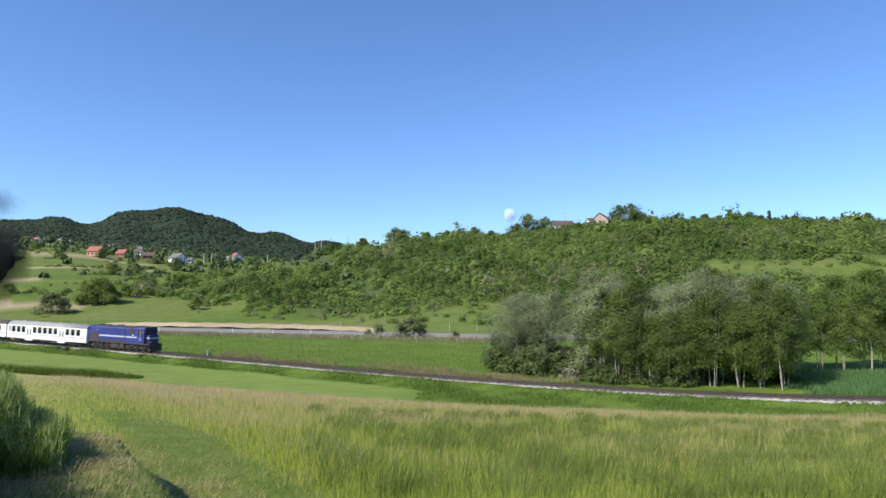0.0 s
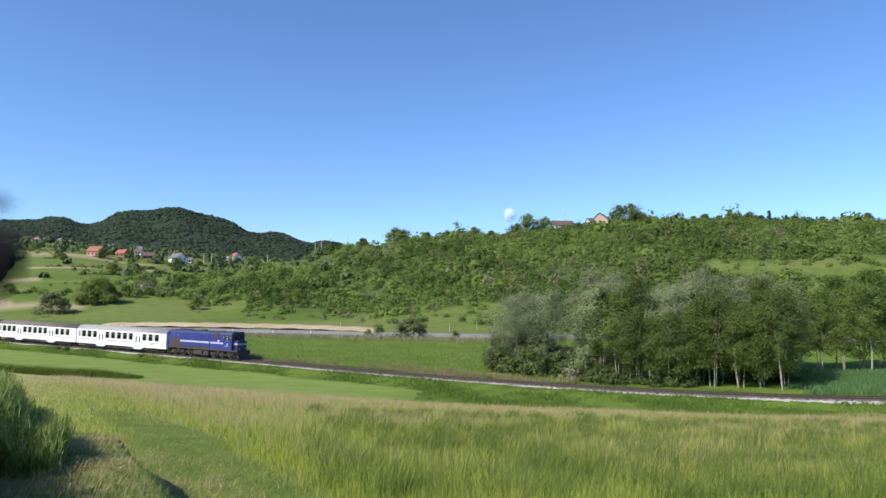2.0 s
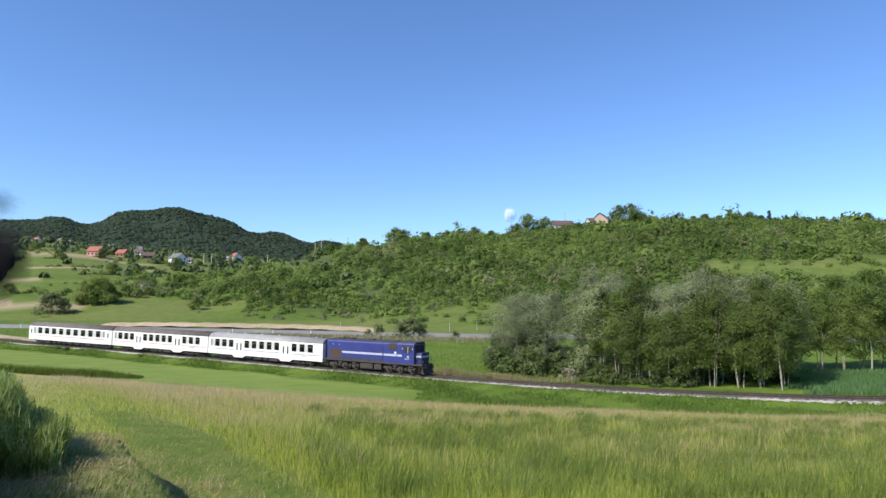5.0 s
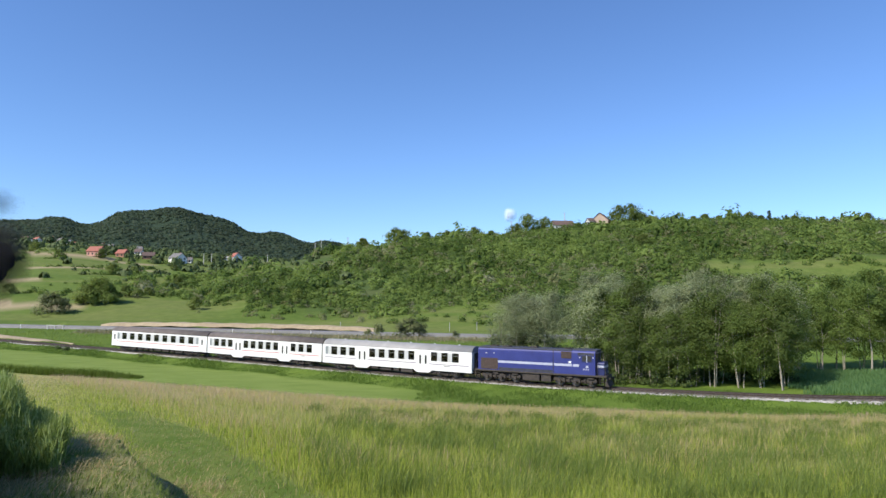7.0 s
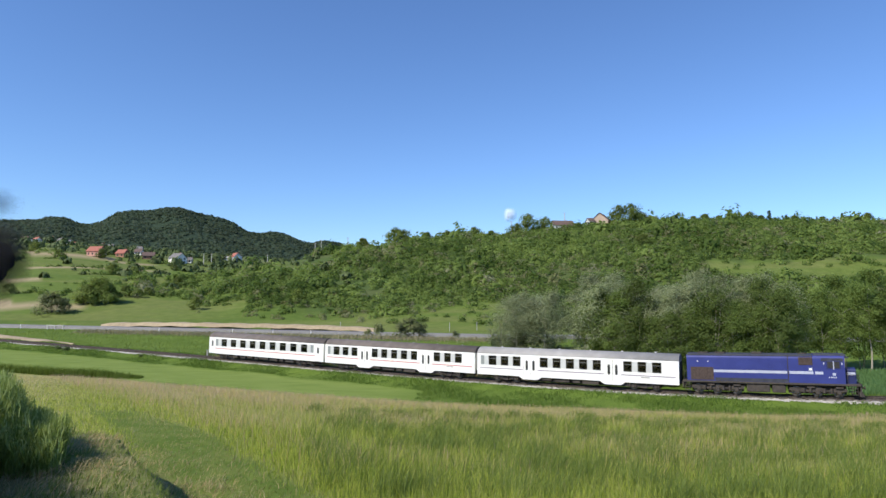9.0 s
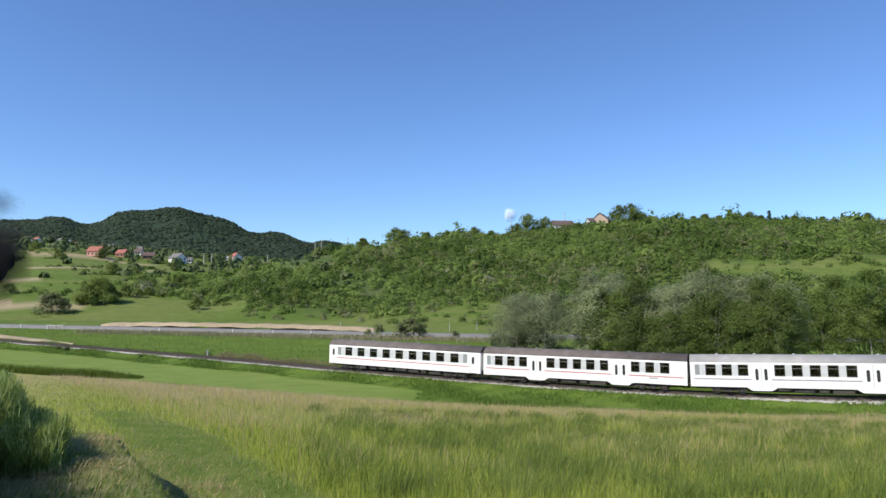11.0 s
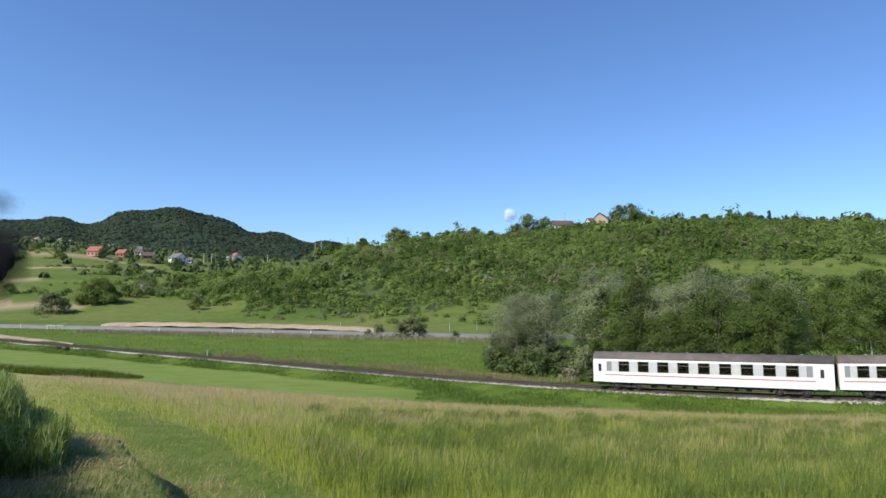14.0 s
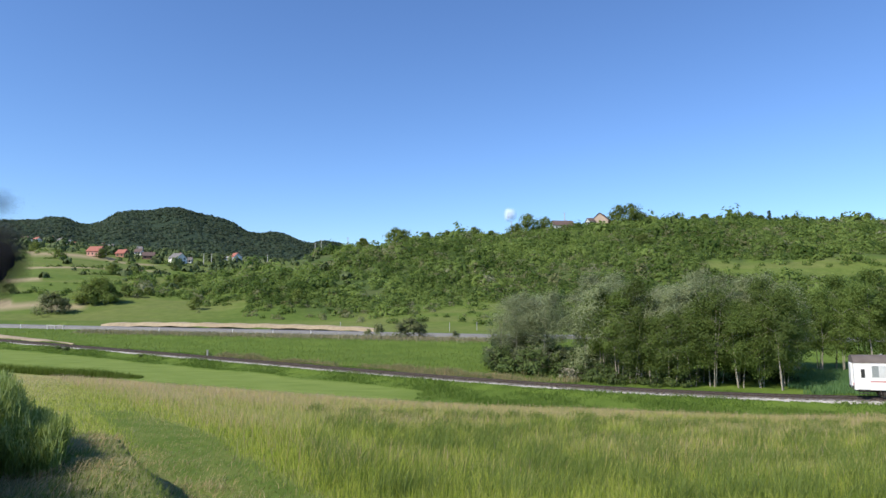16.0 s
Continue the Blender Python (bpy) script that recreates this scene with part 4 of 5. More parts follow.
def build_wood():
    alders = [tree("alder_tree", "tall green alder with bare slender trunks beside the track", "tree", h, r, c, ALDER, BARK, n + 24, 88, 0.245, stems=s, clump_r=cr)
              for h, r, c, n, s, cr in ((13.5, 2.9, 3.2, 62, 2, 1.2), (12.5, 3.1, 2.6, 60, 3, 1.25), (14.0, 2.7, 4.0, 58, 1, 1.15), (12.0, 3.2, 1.6, 64, 3, 1.3), (11.0, 2.8, 2.4, 52, 2, 1.2))]
    willows = [tree("willow_tree", "silvery willow with wind-blown pale leaves", "tree", h, r, c, WILLOW, BARK, n + 20, 92, 0.30, stems=2, slim=0.36, lean=1.1, clump_r=cr)
               for h, r, c, n, cr in ((14.6, 3.6, 3.0, 64, 1.35), (13.4, 3.9, 1.2, 70, 1.4))]
    low = [tree("willow_bush", "low green bush at the wood's edge", "bush", h, r, 0.3, BUSHLEAF, DARKBARK, 26, 44, 0.30, stems=4, shape="dome", clump_r=0.75) for h, r in ((3.4, 2.0), (2.4, 1.7))]
    rnd = random.Random(5)
    # rows run beside the track, at growing distances behind it
    spots = {0: [], 1: [], 2: [], 3: [], 4: []}
    wspots = {0: [], 1: []}
    lspots = {0: [], 1: []}
    for row, back in enumerate((13.0, 17.8, 23.5)):
        s = 17.0 - row * 2.2
        while s < 92:
            x, y, z, th = track_at(s)
            off = back + rnd.uniform(-1.4, 1.4) + (5.0 * max(0, 24 - s) / 8 if row == 0 else 0)
            px, py = float(x + off * np.sin(th)), float(y + off * np.cos(th))
            gap = s > 43.5
            if not gap:
                if row == 2 or (row >= 1 and s < 30 and rnd.random() < 0.6):
                    wspots[rnd.randrange(2)].append((px, py, rnd.uniform(0.94, 1.12), rnd.uniform(-0.5, 0.5)))
                else:
                    spots[rnd.randrange(5)].append((px, py, rnd.uniform(0.84, 1.06), rnd.uniform(0, 6.28)))
            s += rnd.uniform(2.3, 3.5)
    for back in (36.5, 41.0):                                 # behind the field of young grain
        s = 38.0
        while s < 80:
            x, y, z, th = track_at(s)
            off = back + rnd.uniform(-1.2, 1.2)
            spots[rnd.randrange(5)].append((float(x + off * np.sin(th)), float(y + off * np.cos(th)), rnd.uniform(0.9, 1.1), rnd.uniform(0, 6.28)))
            s += rnd.uniform(2.6, 3.8)
    for k in range(11):
        s = 12 + k * 1.75
        x, y, z, th = track_at(s)
        off = 11.0 + rnd.uniform(-1.0, 1.5) + 0.5 * max(0, 20 - s)
        lspots[k % 2].append((float(x + off * np.sin(th)), float(y + off * np.cos(th)), rnd.uniform(0.5, 1.0), rnd.uniform(0, 6.28)))
    for k in range(30):
        s = 14 + k * 2.5
        x, y, z, th = track_at(s)
        off = 21 + rnd.uniform(-4.0, 6.0)
        if s < 43:
            lspots[k % 2].append((float(x + off * np.sin(th)), float(y + off * np.cos(th)), rnd.uniform(0.9, 1.5), rnd.uniform(0, 6.28)))
    for k, (x, y) in enumerate(((9.0, 103), (10.5, 101), (12.5, 99.5), (8.6, 106), (14.0, 97.5), (9.4, 110), (11, 118), (14.5, 120), (17.5, 116), (20.5, 113), (13, 107), (18, 105), (10.5, 114), (22, 108), (16, 103), (24, 104))):
        lspots[k % 2].append((x, y, 1.25 if k < 6 else 1.7, 0.7 * k))
    for x, y in ((9.8, 108), (12.0, 112), (11.8, 103.5), (14.8, 116), (13.6, 104.5), (16.5, 108), (15.2, 100)):
        wspots[1].append((x, y, 0.92, rnd.uniform(-0.5, 0.5)))
    for k, t in enumerate(alders):
        place(t, spots[k], "wood beside the track")
    for k, t in enumerate(willows):
        place(t, wspots[k], "wood beside the track")
    for k, t in enumerate(low):
        place(t, lspots[k], "wood beside the track")
    bl = tree("blossoming_shrub", "pale blossoming shrub at the wood's edge", "shrub", 2.4, 1.7, 0.2, BLOSSOM, DARKBARK, 18, 40, 0.22, stems=4, shape="dome", clump_r=0.6)
    place(bl, [(17.6, 91.0, 1.0, 0.0)], "wood beside the track")


build_wood()


def scatter_plants(name, label, xs, ys, radius, height, n_leaf, leaf, material, tints, templates=8, shape="dome"):
    """Many plants in one mesh: dome-like crowns of leaves, each plant with its own size and tint."""
    n = len(xs)
    zs = terrain(xs, ys)
    base = []
    for k in range(templates):
        m = n_leaf
        d = RNG.normal(size=(m, 3))
        d /= np.linalg.norm(d, axis=1, keepdims=True)
        d[:, 2] = abs(d[:, 2]) - 0.10
        lump = 1 + 0.28 * np.sin(d[:, 0] * 5 + k) * np.cos(d[:, 1] * 6 + 2 * k) + 0.2 * np.sin(d[:, 2] * 8 + k * 3)
        pos = d * (lump * RNG.uniform(0.72, 1.05, m))[:, None]
        if shape == "tree":
            pos[:, 2] = pos[:, 2] * 0.75 + 0.3
        nrm = d + np.array((0, 0, 0.3)) + RNG.normal(0, 0.16, (m, 3))
        base.append(leaf_quads(pos, nrm, leaf * RNG.uniform(0.6, 1.3, m), 0.75))
    pick = RNG.integers(0, templates, n)
    turn = RNG.uniform(0, 6.28, n)
    out, tint = [], []
    for k in range(templates):
        idx = np.where(pick == k)[0]
        if not len(idx):
            continue
        b = base[k]
        c, s = np.cos(turn[idx])[:, None], np.sin(turn[idx])[:, None]
        X = (b[None, :, 0] * c - b[None, :, 1] * s) * radius[idx, None] + xs[idx, None]
        Y = (b[None, :, 0] * s + b[None, :, 1] * c) * radius[idx, None] + ys[idx, None]
        Z = b[None, :, 2] * height[idx, None] + zs[idx, None]
        out.append(np.stack((X, Y, Z), -1).reshape(-1, 3))
        tint.append(np.repeat(tints[idx], len(b)))
    ob = quads_ob(name, np.concatenate(out), material)
    attribute(ob, "tint", np.concatenate(tint))
    return tagged(ob, label, "vegetation", kind="stuff")


def build_hill():
    a = RNG.uniform(-0.48, 0.80, 14000)
    db = np.interp(a, (-0.5, -0.2, 0.0, 0.3, 0.8), (232, 216, 205, 195, 185))
    rd = np.interp(a, (-0.5, -0.16, 0.2, 0.8), (306, 396, 436, 406))
    f = RNG.random(14000)
    y = db + (rd - db) * f ** 1.15
    x = a * y
    keep = np.ones(14000, bool)
    cl = rough_noise(x, y, 26, 4.0) + rough_noise(x, y, 60, 9.0)
    dens = np.interp(a, (-0.5, -0.36, -0.22, -0.06, 0.05), (0.10, 0.45, 0.66, 1.0, 1.25))
    keep &= RNG.random(14000) < np.clip(dens * (0.78 + np.where(a > -0.08, 0.16, 0.38) * cl), 0.10, 1)
    # open grass: the strip above the road, a clearing on the slope and the field on the left shoulder
    keep &= ~((y < db + 26 + 8 * np.sin(x * 0.11) + 10 * np.sin(x * 0.031)) & (a < 0.12) & (RNG.random(14000) < 0.92))
    keep &= ~((inside(x, y, 190, 285, 75, 16, 0.05) > 0.5) & (RNG.random(14000) < 0.93))
    keep &= ~((a > -0.27) & (a < -0.165) & (f > 0.74) & (RNG.random(14000) < 0.93))
    keep &= ~((a < -0.30) & (f < 0.45) & (RNG.random(14000) < 0.75))
    x, y, f, a = x[keep], y[keep], f[keep], a[keep]
    # uneven fringe of trees along the ridge
    ra = RNG.uniform(-0.20, 0.80, 330)
    ra = ra[(np.sin(ra * 61) + np.sin(ra * 23 + 1) + RNG.normal(0, 0.6, 330)) > -0.4]
    ry = np.interp(ra, (-0.5, -0.16, 0.2, 0.8), (300, 390, 430, 400)) + RNG.normal(-2, 4, len(ra))
    x, y, f, a = np.concatenate((x, ra * ry)), np.concatenate((y, ry)), np.concatenate((f, np.full(len(ra), 1.15))), np.concatenate((a, ra))
    n = len(x)
    r = RNG.uniform(1.0, 2.6, n) * (0.85 + 0.55 * f)
    big = RNG.random(n) < 0.08
    r[big] *= 1.7
    r *= np.clip(1 + 0.22 * rough_noise(x, y, 22, 7.0), 0.65, 1.5)
    h = r * RNG.uniform(0.85, 1.35, n) * np.where(f > 1.1, 1.5, 1.0)
    kind = RNG.random(n) + 0.25 * np.sin(x * 0.03) * np.sin(y * 0.05)
    tint = np.clip(RNG.normal(0.36, 0.26, n) + 0.26 * rough_noise(x, y, 38, 2.0) + 0.20 * rough_noise(x, y, 13, 5.0), 0, 1.0)
    m = kind < 0.82
    scatter_plants("hillside_scrub", "dense green scrub and young trees covering the hillside", x[m], y[m], r[m], h[m], 60, 0.41, SCRUB, tint[m])
    scatter_plants("hillside_shrubs", "greyish blossoming shrubs scattered over the hillside", x[~m], y[~m], r[~m] * 0.85, h[~m] * 0.8, 66, 0.36, GREYSCRUB, tint[~m])


GREYSCRUB = leafy("grey_scrub_leaf", (0.105, 0.145, 0.055), (0.18, 0.225, 0.10), 0.45, (0.28, 0.29, 0.16))
build_hill()


VILLAGE = ((105, 690, 1), (63, 680, 0), (52, 720, 1), (66, 725, 1), (26, 700, 1), (121, 700, 1), (195, 690, 1), (180, 700, 2), (42, 640, 2), (88, 680, 2), (128, 720, 0), (246, 600, 1))


def build_far_woods():
    n = 5200
    a = RNG.uniform(-0.72, -0.14, n)
    y = 260 + 990 * RNG.random(n) ** 0.8
    x = a * y
    cl = rough_noise(x, y, 60, 5.0) + 0.6 * rough_noise(x, y, 25, 1.0)
    p = np.clip(np.interp(y, (260, 400, 470, 560, 700), (0.16, 0.28, 0.7, 0.95, 1.0)) * (0.7 + 0.7 * cl), 0.01, 1)
    k = RNG.random(n) < p
    x, y = x[k], y[k]
    for px, d, k in VILLAGE:                                  # gardens open in front of the houses
        hx = (px - 784) / 1150 * d
        k = ~((abs(x - hx) < 5.5) & (y > d - 150) & (y < d + 6))
        x, y = x[k], y[k]
    r = RNG.uniform(2.0, 4.6, len(x)) * np.interp(y, (300, 600), (0.6, 1.0))
    hx, hy = [], []
    for y0, x0, x1, tilt in ((262, -190, -60, 0.10), (285, -210, -90, 0.06), (318, -250, -110, 0.12), (352, -260, -120, 0.05), (388, -290, -140, 0.10), (415, -300, -110, 0.02), (440, -310, -150, 0.08), (300, -120, -70, 0.4)):
        q = RNG.uniform(x0, x1, 60)
        q = q[np.sin(q * 0.09 + y0) + 0.5 * np.sin(q * 0.23 + y0) > -0.2]
        hx.append(q)
        hy.append(y0 + tilt * (q - x0) + RNG.normal(0, 2.5, len(q)))
    hx, hy = np.concatenate(hx), np.concatenate(hy)
    hr = RNG.uniform(0.8, 2.4, len(hx))
    scatter_plants("valley_hedges", "green hedges and bushes between the valley fields", hx, hy, hr, hr * RNG.uniform(0.8, 1.3, len(hx)), 60, 0.42, SCRUB, np.clip(RNG.normal(0.2, 0.25, len(hx)), 0, 1))
    scatter_plants("valley_woods", "dark green woods and orchards round the far village", x, y, r, r * RNG.uniform(1.0, 1.6, len(x)), 26, 0.9, FARWOOD, np.clip(RNG.normal(0.35, 0.3, len(x)), 0, 1), shape="tree")


def build_mountain_woods():
    n = 9500
    a = RNG.uniform(-0.76, -0.08, n)
    y = 1050 + 1470 * RNG.random(n) ** 0.8
    x = a * y
    r = RNG.uniform(4.5, 8.5, n)
    scatter_plants("mountain_woods", "dark woods covering the far mountains, haze painted in as blue-green", x, y, r, r * RNG.uniform(0.7, 1.0, n), 12, 0.95, HAZEDWOOD, np.clip(RNG.normal(0.35, 0.15, n) + 0.2 * rough_noise(x, y, 160, 1.0), 0, 1), 6)


# haze is put into the leaf colour: bluer than the nearer woods
HAZEDWOOD = leafy("hazed_mountain_leaf", (0.044, 0.078, 0.052), (0.058, 0.098, 0.058), 0.5, (0.082, 0.122, 0.064))
build_mountain_woods()
build_far_woods()


def build_ridge_trees():
    broad = [tree("broadleaf_tree", "round-crowned broadleaf tree on the ridge", "tree", h, r, 1.2, SCRUBTREE, DARKBARK, 48, 64, 0.62, shape="egg", clump_r=r * 0.40) for h, r in ((10.5, 4.6), (9.0, 4.4), (8.0, 3.0))]
    fir = tree("conifer_tree", "slim dark conifer on the ridge", "tree", 9.0, 2.0, 0.4, FIRLEAF, DARKBARK, 64, 24, 0.55, shape="cone", clump_r=0.55)

    def at(px, d):
        return (px - 784) / 1150 * d
    rnd = random.Random(3)
    sets = [[], [], [], []]
    for px, k, sc in ((935, 0, 1.25), (965, 0, 0.9), (915, 1, 0.9), (1095, 0, 1.1), (1120, 0, 1.25), (1135, 1, 1.0), (700, 1, 1.15), (715, 0, 0.85), (642, 2, 0.9), (635, 2, 0.7), (790, 1, 0.8), (840, 1, 0.85), (755, 2, 0.75),
                      (870, 2, 0.7), (1330, 1, 0.9), (1250, 2, 0.8), (1295, 2, 0.9), (1410, 2, 0.7), (820, 2, 0.6), (1150, 2, 0.6), (1230, 2, 0.7), (1275, 2, 0.75), (1460, 2, 0.7), (1540, 2, 0.8), (1350, 2, 0.7), (1520, 1, 0.6)):
        d = np.interp((px - 784) / 1150, (-0.5, -0.16, 0.2, 0.8), (300, 390, 430, 400)) + rnd.uniform(-6, 4)
        sets[k].append((at(px, d), d, sc * 1.3, rnd.uniform(0, 6.28)))
    for px, sc in ((1200, 1.0), (1365, 1.15), (1395, 0.8), (1436, 0.75), (1450, 0.7), (1480, 0.85), (1495, 0.95), (1510, 0.9), (1530, 0.8), (1550, 0.75), (1190, 0.7)):
        d = 415 + rnd.uniform(-8, 4)
        sets[3].append((at(px, d), d, sc * 1.1, rnd.uniform(0, 6.28)))
    for t, sp in zip(broad + [fir], sets):
        place(t, sp, "trees on the ridge")
    # single round trees on the slope and bushes in the valley
    slope = tree("round_bush", "dense round dark green bush on open grass", "bush", 6.0, 3.6, 0.2, SCRUBTREE, DARKBARK, 40, 60, 0.44, stems=3, shape="dome", clump_r=1.3)
    place(slope, [(at(1140, 330), 330, 1.3, 0.0), (at(530, 245), 245, 0.95, 1.0), (at(348, 240), 240, 0.8, 2.0), (at(144, 240), 244, 1.35, 2.2), (at(176, 240), 246, 1.3, 4.0),
                  (at(158, 240), 246, 1.9, 3.0), (at(210, 250), 250, 0.7, 3.3), (at(225, 262), 262, 0.8, 1.3), (at(246, 262), 262, 0.7, 2.3), (at(265, 268), 268, 0.6, 0.3), (at(20, 262), 262, 0.8, 0.3), (at(200, 330), 330, 1.0, 1.0), (at(240, 335), 335, 0.8, 0.3), (at(105, 400), 400, 1.1, 0.1), (at(318, 300), 300, 0.85, 5.0), (at(308, 385), 385, 0.8, 0.9), (at(180, 430), 430, 1.2, 2.0), (at(60, 430), 430, 1.1, 2.7)], "single bushes in the valley")
    grey = tree("grey_willow_bush", "grey-green willow bush on open grass", "bush", 4.6, 3.0, 0.2, ROADBUSH, DARKBARK, 30, 44, 0.42, stems=4, shape="dome", clump_r=1.05)
    place(grey, [(at(730, 168), 168, 1.3, 0.0), (at(712, 168), 166, 0.9, 1.0), (at(672, 172), 172, 0.75, 2.0), (at(745, 168), 170, 0.9, 2.6), (at(806, 166), 166, 0.5, 1.0), (at(655, 172), 171, 0.5, 4.0), (at(98, 226), 226, 1.75, 0.4), (at(82, 228), 228, 1.35, 1.4), (at(116, 229), 229, 1.2, 2.4)], "willow bushes in the valley")
    small = tree("trackside_bush", "small dark bush beside the track", "bush", 1.3, 0.9, 0.1, BUSHLEAF, DARKBARK, 12, 30, 0.22, stems=3, shape="dome", clump_r=0.4)
    rows = []
    for s, off, sc in ((-50.5, 4.4, 1.0), (-78.5, -3.6, 0.9), (-81, -3.4, 0.8), (-72, 4.5, 0.7), (5, 4.3, 0.7), (-58, -3.6, 0.5)):
        x, y, z, th = track_at(s)
        rows.append((float(x + off * np.sin(th)), float(y + off * np.cos(th)), sc, s))
    place(small, rows, "bushes beside the track")


SCRUBTREE = leafy("broadleaf_leaf", (0.085, 0.145, 0.030), (0.155, 0.240, 0.055), 0.5)
FIRLEAF = leafy("fir_needles", (0.022, 0.048, 0.020), (0.045, 0.085, 0.032), 0.2)
ROADBUSH = leafy("grey_willow_leaf", (0.085, 0.130, 0.050), (0.19, 0.25, 0.115), 0.4)
build_ridge_trees()


# ---- grasses ----
def blades(name, label, x, y, height, width, lean, material, tint, wind=1.2, lift=0.0):
    """Grass: each blade a bent, tapering strip."""
    n = len(x)
    z = terrain(x, y) - 0.03 + lift
    ang = RNG.uniform(0, 6.28, n)
    sx, sy = np.cos(ang) * width / 2, np.sin(ang) * width / 2
    la = RNG.normal(0.5, wind, n)
    lx, ly = np.cos(la) * lean * height, np.sin(la) * lean * height
    base = np.stack((x, y, z), 1)
    side = np.stack((sx, sy, np.zeros(n)), 1)
    mid = base + np.stack((lx * 0.35, ly * 0.35, height * 0.58), 1)
    tip = base + np.stack((lx, ly, height * (1 - 0.25 * lean)), 1)
    V = np.stack((base - side, base + side, mid + side * 0.75, mid - side * 0.75, tip), 1).reshape(-1, 3)
    o = np.arange(n)[:, None] * 5
    tris = np.concatenate((o + np.array((0, 1, 2)), o + np.array((0, 2, 3)), o + np.array((3, 2, 4))), 1).reshape(-1, 3)
    ob = mesh_np(name, V, tris, 3, material)
    attribute(ob, "tint", np.repeat(tint, 5))
    return tagged(ob, label, "grass", kind="stuff")


MEADOW = leafy("meadow_blade", (0.100, 0.210, 0.020), (0.470, 0.620, 0.110), 0.6, (0.66, 0.53, 0.31))
SEEDS = leafy("seed_stalk", (0.34, 0.38, 0.11), (0.60, 0.56, 0.24), 0.5, (0.56, 0.40, 0.29))
RANK = leafy("rank_blade", (0.060, 0.140, 0.018), (0.115, 0.225, 0.034), 0.5, (0.22, 0.28, 0.08))
LUSH = leafy("lush_blade", (0.080, 0.150, 0.022), (0.15, 0.25, 0.045), 0.5, (0.24, 0.29, 0.09))
CROP = leafy("crop_blade", (0.10, 0.190, 0.035), (0.26, 0.39, 0.095), 0.5, (0.42, 0.50, 0.20))
STRAW = leafy("straw_blade", (0.19, 0.20, 0.07), (0.38, 0.34, 0.17), 0.35, (0.46, 0.38, 0.23))
GRAIN = leafy("grain_blade", (0.065, 0.175, 0.060), (0.115, 0.260, 0.095), 0.45, (0.18, 0.28, 0.11))
REED = leafy("reed_blade", (0.20, 0.19, 0.10), (0.40, 0.34, 0.21), 0.25, (0.14, 0.19, 0.06))


def build_grasses():
    # hay meadow on the slope
    n = 235000
    y = 9.0 + 70.0 * RNG.random(n) ** 1.5
    a = RNG.uniform(-0.75, 0.76, n)
    x = a * y
    field, lane, bank, mead, *_ = covers(x, y)
    k = RNG.random(n) < mead
    x, y = x[k], y[k]
    pt = np.clip(0.0 + 0.18 * rough_noise(x, y, 7, 3.0) + 0.0135 * (y - 20) + RNG.normal(0, 0.25, len(x)), 0, 1)
    h = RNG.uniform(0.22, 0.60, len(x)) * (1 + 0.12 * rough_noise(x, y, 3.0, 5.0)) * np.interp(lane_d(x, y), (0, 4), (0.55, 1.0))
    blades("hay_meadow", "tall uncut meadow grass with reddish seed heads", x, y, h, 0.006 + 0.00036 * y, RNG.uniform(0.05, 0.60, len(x)), MEADOW, pt, 2.6)
    # thin seed stalks above the grass, reddish further down the slope
    n = 46000
    y = 14.0 + 62.0 * RNG.random(n) ** 1.1
    x = RNG.uniform(-0.75, 0.76, n) * y
    k = (RNG.random(n) < covers(x, y)[3]) & (rough_noise(x, y, 5.0, 8.0) + 0.03 * (y - 30) + RNG.normal(0, 0.6, n) > 0.2) & (lane_d(x, y) > 1.6)
    x, y = x[k], y[k]
    blades("seed_stalks", "thin pale reddish seed stalks above the meadow grass", x, y, RNG.uniform(0.45, 0.82, len(x)), 0.005 + 0.00034 * y, RNG.uniform(0.05, 0.5, len(x)), SEEDS, np.clip(RNG.normal(0.35, 0.3, len(x)) + 0.008 * (y - 20), 0, 1), 2.6)
    # tall green crop on the top of the bank
    n = 52000
    x = RNG.uniform(-10.0, -3.6, n)
    y = RNG.uniform(5.0, 10.6, n)
    # the nearer blades stand unseen left of the view, added for their shadow
    k = (x < -0.575 * y + 0.10 * np.sin(y * 5.0) - 0.3 * smooth((y - 9.2) / 1.6)) & (x > -0.78 * y - 1.2) & ((y > 8.15 + 0.15 * np.sin(x * 4.0)) | (x < -0.715 * y))
    x, y = x[k], y[k]
    rim = np.clip((-0.585 * y - x) / 0.75, 0.45, 1.0) * np.where(x > -0.715 * y, np.clip((y - 7.7) / 0.8, 0.6, 1.0), 1.0)
    blades("tall_crop", "dense tall green grain on top of the bank", x, y, 1.26 * rim * RNG.uniform(0.6, 1.0, len(x)), RNG.uniform(0.006, 0.012, len(x)), RNG.uniform(0.0, 0.14, len(x)), CROP, np.clip(RNG.normal(0.15, 0.25, len(x)), 0, 1), 4.0)
    pick = RNG.integers(0, len(x), 60000)
    lx, ly = x[pick] + RNG.normal(0, 0.05, 60000), y[pick] + RNG.normal(0, 0.05, 60000)
    lift = 1.14 * rim[pick] * RNG.random(60000) ** 0.55
    # the tint rises with height, putting the sunlit tips into the colour
    blades("crop_leaves", "short upright green leaves and ears of the grain", lx, ly, RNG.uniform(0.07, 0.20, 60000), RNG.uniform(0.009, 0.017, 60000), RNG.uniform(0.05, 0.9, 60000), CROP, np.clip(RNG.normal(0.30, 0.40, 60000) + 0.3 * (lift - 0.8), 0, 1), 4.0, lift)
    # lush tufts in the meadow
    n = 420
    cy = 11.0 + 36 * RNG.random(n) ** 1.3
    cx = RNG.uniform(-0.2, 0.74, n) * cy
    m = 90
    x = (cx[:, None] + RNG.normal(0, 0.28, (n, m))).ravel()
